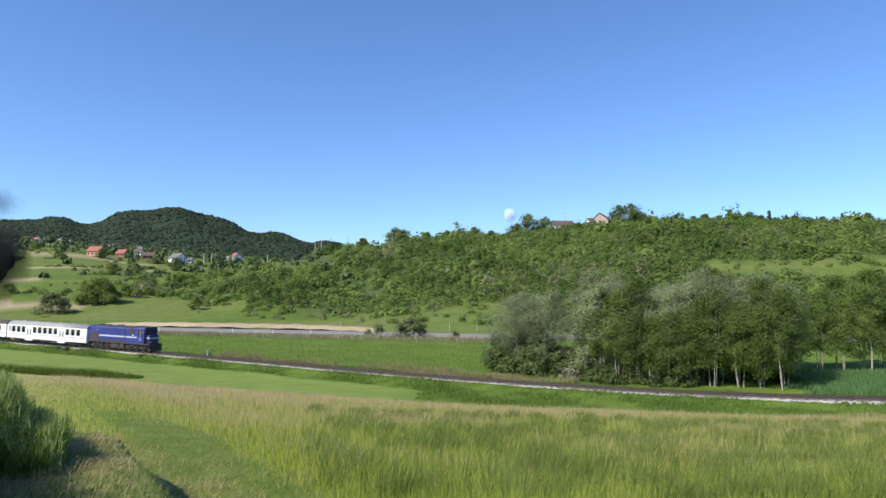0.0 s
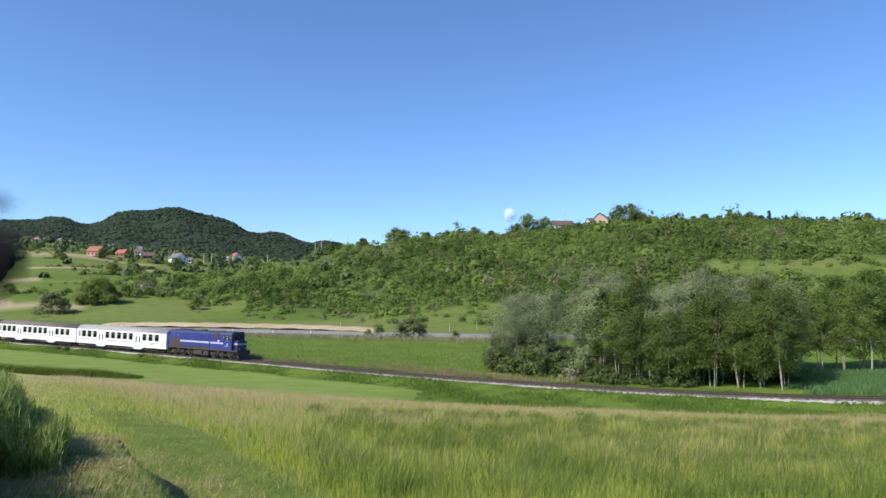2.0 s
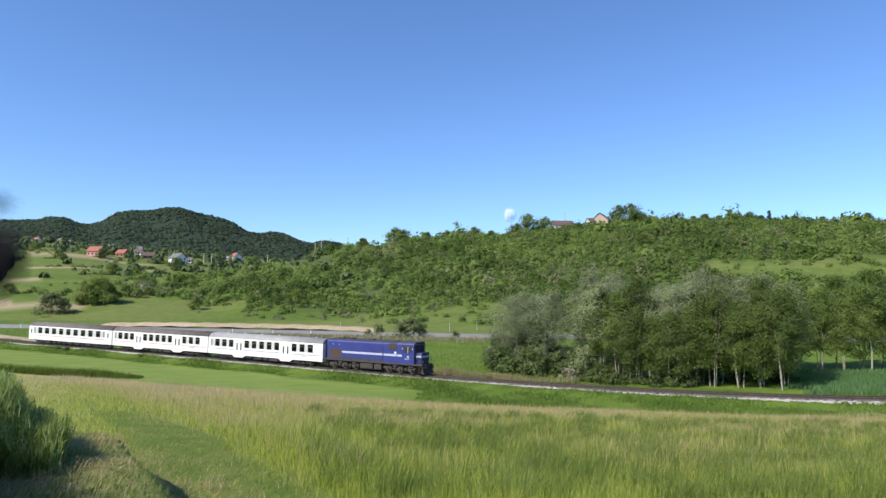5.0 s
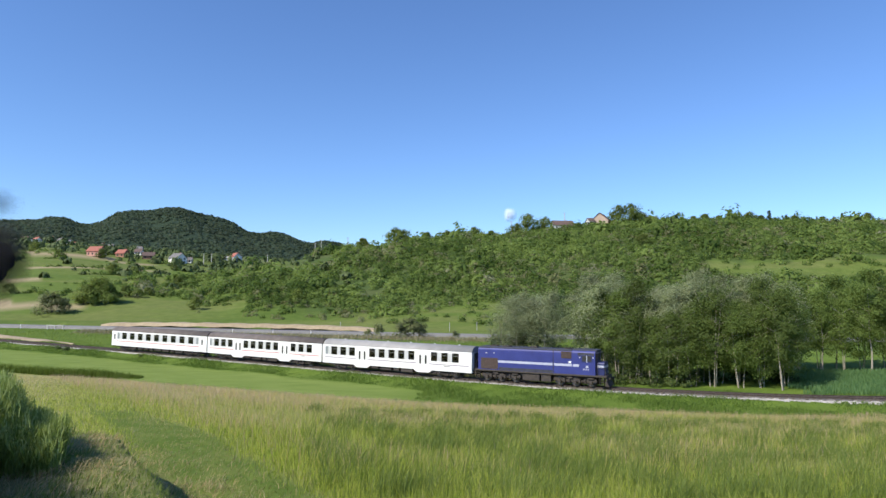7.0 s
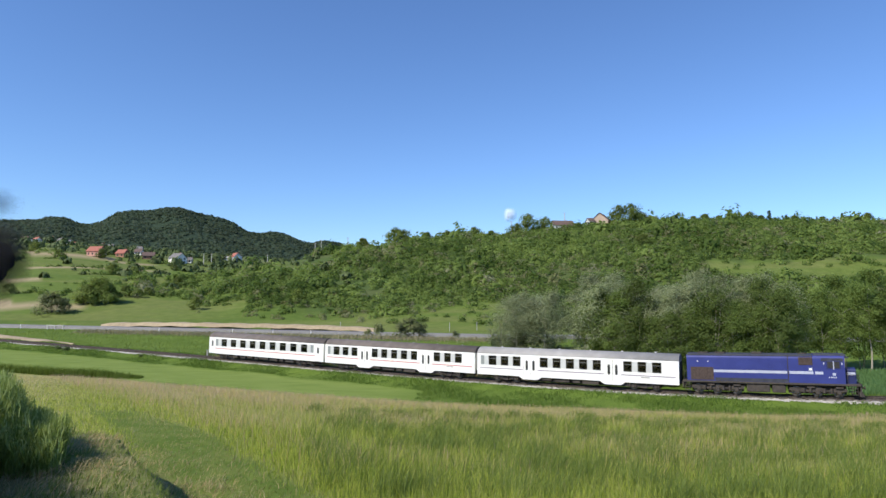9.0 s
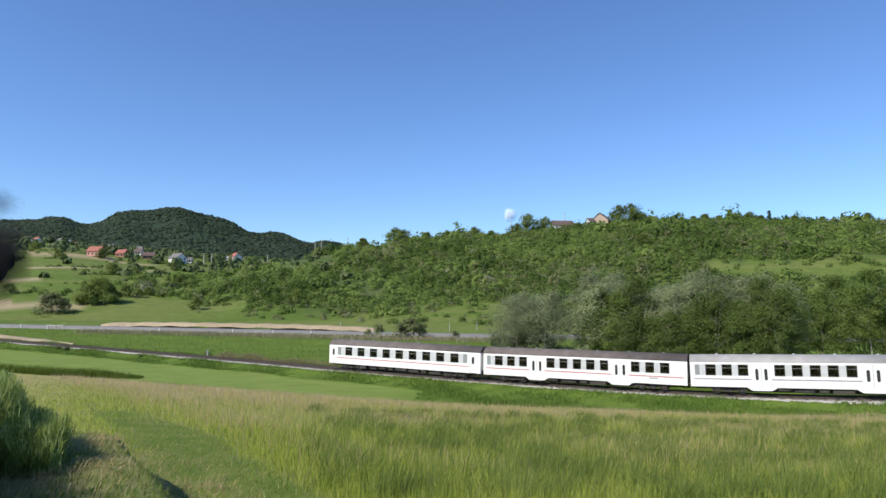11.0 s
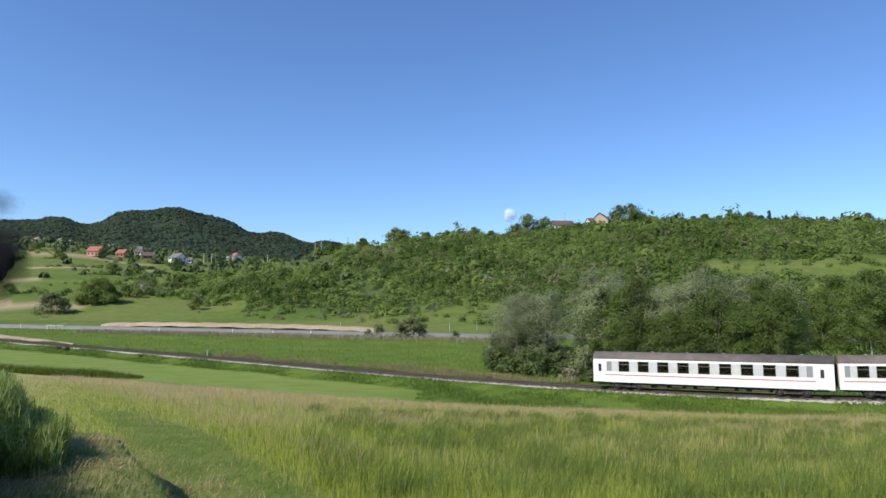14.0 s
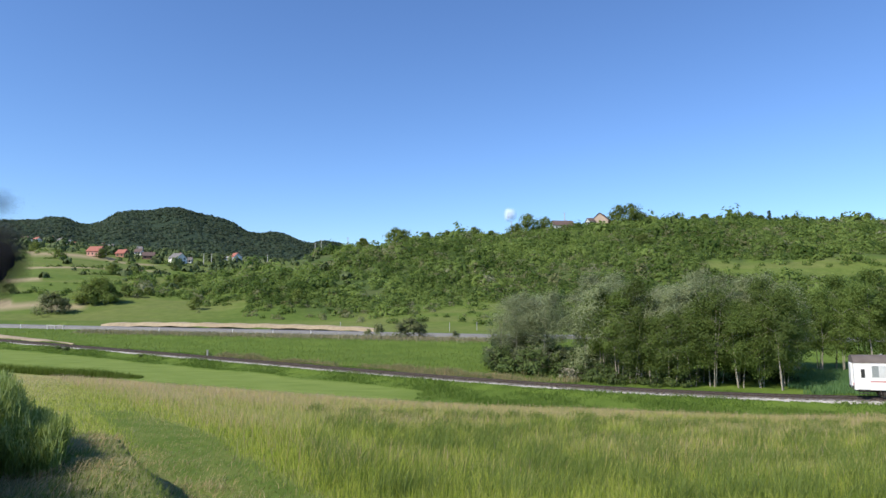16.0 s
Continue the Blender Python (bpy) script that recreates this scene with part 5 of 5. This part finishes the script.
    y = (cy[:, None] + RNG.normal(0, 0.28, (n, m))).ravel()
    k = covers(x, y)[3] > 0.8
    x, y = x[k], y[k]
    blades("meadow_tufts", "tall lush green tufts standing in the meadow", x, y, RNG.uniform(0.3, 0.85, len(x)), 0.008 + 0.00045 * y, RNG.uniform(0.1, 0.7, len(x)), LUSH, np.clip(RNG.normal(0.25, 0.3, len(x)), 0, 1))
    # young grain in the gap at the wood's end
    n = 26000
    gs, go = RNG.uniform(38, 72, n), RNG.uniform(8.0, 35.0, n)
    tx, ty, tz, th = track_at(gs)
    x, y = tx + go * np.sin(th), ty + go * np.cos(th)
    k = (x / y > 0.545 - 0.02 * np.sin(y * 0.7)) | (go > 30)
    x, y = x[k], y[k]
    n = len(x)
    blades("young_grain", "blue-green young grain behind the track", x, y, RNG.uniform(0.5, 0.9, n), np.full(n, 0.08), RNG.uniform(0.0, 0.3, n), GRAIN, np.clip(RNG.normal(0.2, 0.2, n), 0, 1))
    # short grass and straw on the bank and lane
    n = 120000
    y = 4.5 + 26 * RNG.random(n) ** 1.4
    a = RNG.uniform(-0.75, 0.35, n)
    x = a * y
    _, lane, bank, *_ = covers(x, y)
    pick = RNG.random(n)
    edge = x * 0.85 + y * 0.527 - 1.30
    lipside = (edge > 0.0) & (edge < 0.7)
    kb = pick < np.where(lipside, 0.18, bank * 0.9)
    dry = rough_noise(x, y, 2.2, 1.0) + 0.6 * rough_noise(x, y, 0.9, 4.0) + RNG.normal(0, 0.5, n) > 0.1
    dry &= ~lipside
    g = kb & ~dry
    blades("bank_grass", "short green grass on the bank", x[g], y[g], RNG.uniform(0.04, 0.15, g.sum()), RNG.uniform(0.006, 0.012, g.sum()), RNG.uniform(0.2, 0.8, g.sum()), LUSH, np.clip(RNG.normal(0.3, 0.3, g.sum()), 0, 1))
    g = (kb & dry) | ((pick < lane * 0.10) & ~kb)
    blades("dry_cut_grass", "dry cut straw lying on the bank", x[g], y[g], RNG.uniform(0.05, 0.22, g.sum()), RNG.uniform(0.006, 0.013, g.sum()), RNG.uniform(0.5, 1.6, g.sum()), STRAW, RNG.random(g.sum()) * 0.8)
    g = (pick < lane * 0.8) & ~kb
    blades("lane_grass", "short mown grass of the lane", x[g], y[g], RNG.uniform(0.03, 0.12, g.sum()), RNG.uniform(0.006, 0.014, g.sum()), RNG.uniform(0.3, 1.0, g.sum()), LUSH, np.clip(RNG.normal(0.45, 0.3, g.sum()), 0, 1))
    # lush strip on both sides of the track
    n = 140000
    s = RNG.uniform(-125, 75, n)
    off = np.where(RNG.random(n) < 0.72, -RNG.uniform(1.95, 13.5, n), RNG.uniform(2.5, 7.5, n))
    tx, ty, tz, th = track_at(s)
    x, y = tx + off * np.sin(th), ty + off * np.cos(th)
    near_field = (off < -5.0) & (covers(x, y)[0] > 0.35)
    x, y, n = x[~near_field], y[~near_field], int((~near_field).sum())
    wild = np.clip(0.5 + 0.35 * rough_noise(x, y, 5, 2.0), 0.15, 1)
    blades("trackside_grass", "rank dark green grass beside the track", x, y, RNG.uniform(0.25, 0.66, n) * wild, np.full(n, 0.062), RNG.uniform(0.1, 0.7, n), RANK, np.clip(RNG.normal(0.12, 0.2, n), 0, 1))
    # pale reeds beyond the track
    n = 52000
    s = RNG.uniform(-48, 16, n)
    off = 5.5 + RNG.normal(0, 1.1, n) + 4.5 * RNG.random(n) * (s > -20)
    tx, ty, tz, th = track_at(s)
    x, y = tx + off * np.sin(th), ty + off * np.cos(th)
    k = rough_noise(x, y, 6, 6.0) + RNG.normal(0, 0.5, n) > -0.1
    x, y = x[k], y[k]
    blades("dry_reeds", "pale dry reeds in the ditch beyond the track", x, y, RNG.uniform(0.3, 1.35, len(x)) * np.clip(0.75 + 0.35 * rough_noise(x, y, 3, 1.0), 0.3, 1.2), np.full(len(x), 0.045), RNG.uniform(0.0, 0.35, len(x)), REED, np.clip(RNG.normal(0.55, 0.4, len(x)), 0, 1))
    # reeds before the road
    n = 16000
    x = RNG.uniform(-95, 16, n)
    y = road_y(x) - 12 - np.abs(RNG.normal(0, 4.0, n))
    blades("roadside_reeds", "grey-green reeds in the roadside ditch", x, y, RNG.uniform(0.3, 1.1, n), np.full(n, 0.09), RNG.uniform(0, 0.25, n), ROADREED, np.clip(RNG.normal(0.4, 0.3, n), 0, 1))
    # unmown grass of the flat meadow beyond the track
    n = 60000
    y = RNG.uniform(80, 185, n)
    x = RNG.uniform(-0.72, 0.30, n) * y
    u, _ = near_track(x, y)
    k = (u < -7) & (y < road_y(x) - 8)
    x, y = x[k], y[k]
    blades("flat_meadow", "fresh green grass of the flat meadow", x, y, RNG.uniform(0.15, 0.5, len(x)), np.full(len(x), 0.07), RNG.uniform(0.1, 0.6, len(x)), LUSH, np.clip(RNG.normal(0.2, 0.25, len(x)) + 0.15 * rough_noise(x, y, 12, 1.0), 0, 1))
    # dark row of taller plants at the field's near edge
    n = 9000
    x = RNG.uniform(-64, -41, n)
    y = 89.3 + RNG.normal(0.0, 0.5, n) + 0.05 * (x + 50)
    blades("field_edge_plants", "dark row of tall plants at the field's edge", x, y, RNG.uniform(0.6, 1.6, n) * np.interp(x, (-64, -47, -41), (1, 0.9, 0.3)), np.full(n, 0.05), RNG.uniform(0, 0.4, n), LUSH, np.clip(RNG.normal(0.0, 0.1, n), 0, 1))


ROADREED = leafy("road_reed_blade", (0.14, 0.16, 0.075), (0.26, 0.27, 0.15), 0.3, (0.36, 0.33, 0.22))
build_grasses()


# ---- houses, posts and far details ----
PLASTER = surface("white_plaster", (0.78, 0.765, 0.73), (0.87, 0.855, 0.82), 0.8, 0.9)
PINK = surface("pink_plaster", (0.46, 0.25, 0.20), (0.55, 0.31, 0.25), 0.8, 0.9)
TAN = surface("tan_plaster", (0.36, 0.27, 0.21), (0.46, 0.36, 0.28), 0.8, 0.9)
BRICKY = surface("brick_wall", (0.24, 0.12, 0.08), (0.36, 0.19, 0.13), 2.0, 0.9)
REDTILE = surface("red_roof_tiles", (0.25, 0.085, 0.060), (0.36, 0.135, 0.095), 1.5, 0.85)
GREYTILE = surface("grey_roof_tiles", (0.11, 0.105, 0.10), (0.19, 0.18, 0.175), 1.5, 0.85)
BROWNTILE = surface("brown_roof_tiles", (0.085, 0.055, 0.048), (0.15, 0.10, 0.085), 1.5, 0.85)
TIMBER = surface("weathered_timber", (0.14, 0.11, 0.08), (0.26, 0.21, 0.16), 2.0, 0.9, stretch=(1, 1, 0.2))
CONCRETE = surface("old_concrete", (0.34, 0.33, 0.31), (0.50, 0.49, 0.46), 1.2, 0.9, bumps=0.01)


def house(label, x, y, turn, w, d, h, roof_h, wall, tiles, storeys=2, sunk=0.3, balcony=False):
    """Gabled house; w along its ridge. Its foot is at the ground."""
    z = ground_at(x, y) - sunk
    t = thing("house", label, "house", "village houses", m=pose(x, y, z, 0, 0, turn))
    bm = bmesh.new()
    prism(bm, [(-d / 2, 0), (d / 2, 0), (d / 2, h), (0, h + roof_h - 0.15), (-d / 2, h)], -w / 2, w / 2)
    bmesh.ops.rotate(bm, verts=bm.verts[:], matrix=Matrix.Rotation(math.pi / 2, 3, "Z"))
    part("wall", bm, wall, t)
    bm = bmesh.new()
    o = 0.5
    k = roof_h / (d / 2)
    for s in (-1, 1):
        prism(bm, [(0, h + roof_h), (s * (d / 2 + o), h - o * k), (s * (d / 2 + o), h - o * k + 0.2), (0, h + roof_h + 0.22)], -w / 2 - o, w / 2 + o)
    bmesh.ops.rotate(bm, verts=bm.verts[:], matrix=Matrix.Rotation(math.pi / 2, 3, "Z"))
    roof = part("roof", bm, tiles, t, "tiled gable roof")
    bm = bmesh.new()
    box(bm, w * 0.18, w * 0.18 + 0.6, 0.5, 1.1, h + roof_h * 0.3, h + roof_h + 0.7)
    part("chimney", bm, BRICKY, roof)
    for st in range(storeys):
        zc = 1.0 + st * (h / storeys)
        n = max(2, int(w // 3))
        for i in range(n):
            xc = -w / 2 + (i + 0.5) * w / n
            bm = bmesh.new()
            box(bm, xc - 0.55, xc + 0.55, -d / 2 - 0.05, -d / 2 + 0.1, zc, zc + 1.3)
            part("window", bm, RUBBER, t, "dark window")
        for s in (-1, 1):
            for yc in (-d / 4, d / 4):
                bm = bmesh.new()
                box(bm, *sorted((s * (w / 2 - 0.1), s * (w / 2 + 0.05))), yc - 0.55, yc + 0.55, zc, zc + 1.3)
                part("window", bm, RUBBER, t, "dark window")
    if balcony:
        bm = bmesh.new()
        box(bm, -w / 2 - 1.3, -w / 2 + 0.2, -d / 2 + 0.5, d / 2 - 0.5, h / 2 - 0.2, h / 2)
        box(bm, -w / 2 - 1.3, -w / 2 - 1.2, -d / 2 + 0.5, d / 2 - 0.5, h / 2, h / 2 + 0.9)
        part("balcony", bm, BROWNTILE, t, "brown balcony")
    return t


def across(px, d):
    return (px - 784) / 1150 * d


house("white two-storey house with grey gable roof and balcony", across(314, 462), 462, -32, 9.5, 8, 4.6, 3.2, PLASTER, GREYTILE, balcony=True, sunk=1.2)
house("white low annex with grey roof beside the house", across(333, 470), 470, 10, 5, 5, 2.6, 1.8, PLASTER, GREYTILE, 1, sunk=1.0)
house("white house with bright red gable roof", across(417, 540), 540, -48, 8, 7, 3.6, 3.2, PLASTER, REDTILE, 1, sunk=-2.0)
house("low white shed with pale roof", across(400, 540), 540, 0, 7, 4, 2.4, 1.0, PLASTER, CONCRETE, 1, sunk=-1.0)
house("pinkish house with orange-red roof and dormers", across(169, 436), 436, -12, 9, 7, 3.6, 3.0, PINK, REDTILE, 1)
house("brick house with dull red roof among trees", across(216, 470), 470, -15, 7, 6, 3.2, 2.6, BRICKY, REDTILE, 1)
house("dull red house among orchard trees", across(262, 480), 480, 20, 8, 6, 3.0, 2.4, BRICKY, BROWNTILE, 1)
house("pale cottage with brown roof in the orchard", across(245, 500), 500, 0, 5, 5, 2.8, 2.2, PLASTER, BROWNTILE, 1)
for px, d, k in VILLAGE:
    house(("small white village house with red roof", "small pale village house with grey roof", "small reddish village house with brown roof")[k], across(px, d), d, px * 7 % 60 - 40, 5.0, 4.6, 3.4, 1.9,
          (PLASTER, PLASTER, BRICKY)[k], (REDTILE, GREYTILE, BROWNTILE)[k], 1, sunk=-1.6)

house("brown gabled house under trees on the ridge", across(1066, 424), 424, 62, 10, 11, 6.2, 4.6, TAN, BROWNTILE, 2, sunk=2.8)
house("house with wide dark brown roof on the ridge", across(996, 426), 426, 4, 13, 9, 3.2, 3.2, PLASTER, BROWNTILE, 1, sunk=0.3)
house("pale annex beside the gabled house", across(1046, 420), 420, 20, 4, 4, 3.0, 1.8, PLASTER, BROWNTILE, 1, sunk=-1.0)
house("red-roofed house behind trees on the ridge", across(1152, 428), 428, 0, 8, 7, 4.0, 3.0, PLASTER, BROWNTILE, 1, sunk=1.5)


def pole(label, x, y, h, r=0.14, arm=0.0, material=None, name="utility_pole", sunk=0.3):
    z = ground_at(x, y)
    t = thing(name, label, name.replace("_", " "), "poles in the valley", m=pose(x, y, z))
    bm = bmesh.new()
    tube(bm, (0, 0, -sunk), (0, 0, h), r, r * 0.65, 8)
    part("shaft", bm, material or TIMBER, t)
    if arm:
        bm = bmesh.new()
        box(bm, -arm, arm, -0.06, 0.06, h - 0.6, h - 0.45)
        for s in (-1, 0, 1):
            tube(bm, (s * arm * 0.9, 0, h - 0.45), (s * arm * 0.9, 0, h - 0.2), 0.06, 0.04, 6)
        part("crossarm", bm, TIMBER, t)
    return t


for px, d, h in ((557, 398, 9.5), (568, 398, 10.5), (473, 420, 12), (615, 402, 9.0), (905, 432, 12), (374, 470, 9), (360, 470, 8), (1000, 432, 12)):
    pole("pale grey utility pole on the hillside", across(px, d), d, h, 0.30, 0.9, CONCRETE)
for px, d, h in ((797, 190, 2.4), (845, 192, 2.6), (605, 200, 1.7)):
    pole("pale concrete post beside the road", across(px, d), d, h, 0.10, 0, CONCRETE, "roadside_post")
for px in (565, 500, 430, 300, 47):
    x = across(px, 187)
    pole("white plastic road marker post", x, float(road_y(x)) - 4.1, 1.1, 0.09, 0, PAINT, "marker_post")


def trackside():
    x, y, z, th = track_at(-48.6)
    x, y = float(x + 2.6 * np.sin(th)), float(y + 2.6 * np.cos(th))
    t = thing("distance_post", "short grey concrete post beside the track", "post", m=pose(x, y, ground_at(x, y), 0, 0, 20))
    bm = bmesh.new()
    box(bm, -0.14, 0.14, -0.10, 0.10, -0.2, 1.0, 0.02)
    part("shaft", bm, CONCRETE, t)
    bm = bmesh.new()
    box(bm, -0.22, 0.22, -0.12, 0.12, 1.0, 1.1, 0.02)
    part("cap", bm, CONCRETE, t)
    x = across(120, 188)
    yy = float(road_y(x)) - 5.4
    t = thing("culvert_wall", "low pale concrete culvert wall beside the road", "culvert", m=pose(x, yy, ground_at(x, yy), 0, 0, -4))
    bm = bmesh.new()
    box(bm, -2.6, 2.6, -0.15, 0.15, 0.95, 1.2, 0.02)
    part("parapet", bm, CONCRETE, t)
    for s in (-2.3, 0, 2.3):
        bm = bmesh.new()
        box(bm, s - 0.16, s + 0.16, -0.14, 0.14, -0.3, 0.95, 0.02)
        part("pier", bm, CONCRETE, t)


trackside()


def dirt_strip():
    ss = np.arange(-150, -91, 2.0)
    x, y, z, th = track_at(ss)
    V = []
    for a, b in ((7.0, 0.0), (8.0, 0.25), (11.5, 0.3), (12.8, 0.0)):
        w = np.interp(ss, (-150, -106, -92), (1, 0.8, 0.1))
        off = 7.0 + (a - 7.0) * w
        px, py = x + off * np.sin(th), y + off * np.cos(th)
        V.append(np.stack((px, py, terrain(px, py) + b + (0.02 if b else -0.2)), 1))
    V = np.stack(V, 1)
    n, k = V.shape[:2]
    i = np.arange(n * k).reshape(n, k)
    q = np.stack((i[:-1, :-1], i[:-1, 1:], i[1:, 1:], i[1:, :-1]), -1).reshape(-1, 4)
    tagged(mesh_np("dirt_track", V.reshape(-1, 3), q, 4, EARTH, True), "pale bare earth strip beyond the track", "path", kind="structure")


dirt_strip()


def thin(m, cover):
    """Lets light through a material, as mist or fine down does."""
    nt = m.node_tree
    out = nt.nodes["Material Output"]
    ms, tr = nt.nodes.new("ShaderNodeMixShader"), nt.nodes.new("ShaderNodeBsdfTransparent")
    ms.inputs[0].default_value = cover
    nt.links.new(tr.outputs[0], ms.inputs[1])
    nt.links.new(out.inputs[0].links[0].from_socket, ms.inputs[2])
    nt.links.new(ms.outputs[0], out.inputs[0])
    return m


def cloud():
    bm = bmesh.new()
    for size in (0.35, 0.48, 0.6, 0.7, 0.8, 0.9, 1.0):
        at = len(bm.verts)
        bmesh.ops.create_icosphere(bm, subdivisions=4, radius=1.0)
        bm.verts.ensure_lookup_table()
        for v in bm.verts[at:]:
            p = v.co.copy()
            lump = 1 + 0.12 * math.sin(p.x * 2.5 + 1) * math.cos(p.z * 2.2)
            v.co = Vector((p.x * 44, p.y * 25, p.z * 46)) * lump * size
    bmesh.ops.delete(bm, geom=[v for v in bm.verts if v.co.y > 1.0], context="VERTS")
    for f in bm.faces:
        f.smooth = True
    ob = part("cloud", bm, CLOUD)
    ob.location = (across(903, 3900), 3900, 10.3 + (530 - 381) / 1150 * 3900)
    tagged(ob, "small white cloud above the ridge", "cloud", kind="structure")


CLOUD = thin(surface("cloud_white", (0.90, 0.90, 0.91), (0.95, 0.95, 0.96), 0.05, 1.0), 0.11)
cloud()


def seed_head():
    """Dark plume close before the lens, at the left edge of the view."""
    c = np.array((-0.4635, 0.68, 10.384))
    t = thing("dark_plume", "dark fluffy plant plume close to the eye", "plant", m=pose(*c))
    n = 24000
    g = RNG.normal(0, 1, (n, 3)) * np.array((0.0110, 0.008, 0.0180)) * np.where(RNG.random((n, 1)) < 0.6, 0.72, 1.0)
    d = RNG.normal(size=(n, 3))
    fl = quads_ob("bristles", leaf_quads(g, d, RNG.uniform(0.0003, 0.0007, n), 0.6), PLUME)
    fl.parent = t
    n = 5000
    g = RNG.normal(0, 1, (n, 3)) * np.array((0.010, 0.006, 0.006)) + np.array((-0.003, 0, 0.052))
    fl = quads_ob("bristles", leaf_quads(g, RNG.normal(size=(n, 3)), RNG.uniform(0.0003, 0.0006, n), 0.5), PLUME)
    fl.parent = t
    for dx, dz, rx, rz, many in ((-0.001, -0.004, 0.034, 0.045, 14), (-0.012, 0.058, 0.026, 0.017, 8)):
        for k in range(many):                                 # soft down round the stalk
            bm = bmesh.new()
            bmesh.ops.create_icosphere(bm, subdivisions=4, radius=1.0)
            q = (k + 1.2) / (many + 0.2)
            for v in bm.verts:
                p = v.co.copy()
                lump = 1 + 0.08 * math.sin(p.z * 5 + p.x * 3 + dz * 90) + 0.05 * math.sin(p.z * 11)
                v.co = Vector((dx + p.x * rx * q * lump, p.y * 0.02 * q, dz + p.z * rz * q * lump))
            bmesh.ops.delete(bm, geom=[v for v in bm.verts if v.co.y > 0.002], context="VERTS")
            for f in bm.faces:
                f.smooth = True
            part("down", bm, DOWN if many > 10 else THINDOWN, t)
    bm = bmesh.new()
    tube(bm, (-0.010, 0, 0.052), (-0.01, 0, -0.05), 0.0012, 0.0016, 6)
    tube(bm, (-0.01, 0, -0.05), (-0.06, 0.05, -1.9), 0.0016, 0.003, 6)
    part("stalk", bm, PLUME, t)


PLUME = leafy("dark_plume_hair", (0.012, 0.013, 0.016), (0.030, 0.032, 0.036), 0.1)
DOWN = thin(surface("dark_down", (0.010, 0.011, 0.014), (0.022, 0.024, 0.028), 60.0, 1.0), 0.16)
THINDOWN = thin(surface("thin_down", (0.010, 0.011, 0.014), (0.022, 0.024, 0.028), 60.0, 1.0), 0.06)
seed_head()


# ---- sleepers ----
def build_sleepers():
    bm = bmesh.new()
    box(bm, -0.12, 0.12, -1.25, 1.25, -0.30, -0.165)
    first = part("sleeper", bm, SLEEPER, track)
    for k in range(285):
        s = -116 + 0.62 * k
        x, y, z, th = track_at(s)
        ob = first if k == 0 else new("sleeper", first.data)
        ob.parent = track
        ob.matrix_basis = pose(float(x), float(y), float(z) + 0.02 * math.sin(k * 12.9), 0, 0, -math.degrees(float(th)) + 1.5 * math.sin(k * 7.3))


build_sleepers()


# ---- what moves ----
RUN = (0.00014454, -0.00912981, 0.22853, 10.4061, -150.295)   # the tail's place along the track, by time


def tail_at(t):
    return float(np.polyval(RUN, t))


def riding(s, front, back):
    """Pose of a vehicle whose middle is at s and whose bogies ride the track at s + front and s - back."""
    xa, ya, za, _ = track_at(s + front)
    xb, yb, zb, _ = track_at(s - back)
    k = back / (front + back)
    return pose(xb + (xa - xb) * k, yb + (ya - yb) * k, zb + (za - zb) * k, 0, -math.degrees(math.atan2(za - zb, math.hypot(xa - xb, ya - yb))), math.degrees(math.atan2(ya - yb, xa - xb)))


def motions():
    times = [0.25 * k for k in range(65)]
    for vehicle, middle, front, back in ((coach_rear, 12.375, 8.4, 8.4), (coach_middle, 37.2, 8.4, 8.4), (coach_front, 61.97, 8.4, 8.4), (loco, 83.05, 4.51, 4.99)):
        walk(vehicle, [(t, riding(tail_at(t) + middle, front, back)) for t in times])
    steps = [k / FPS for k in range(16 * FPS + 1)]
    for wheelset, x, r in WHEELS:
        walk(wheelset, [(t, pose(x, 0, r) @ Matrix.Rotation((tail_at(t) - tail_at(0)) / r % (2 * math.pi), 4, "Y")) for t in steps])


motions()
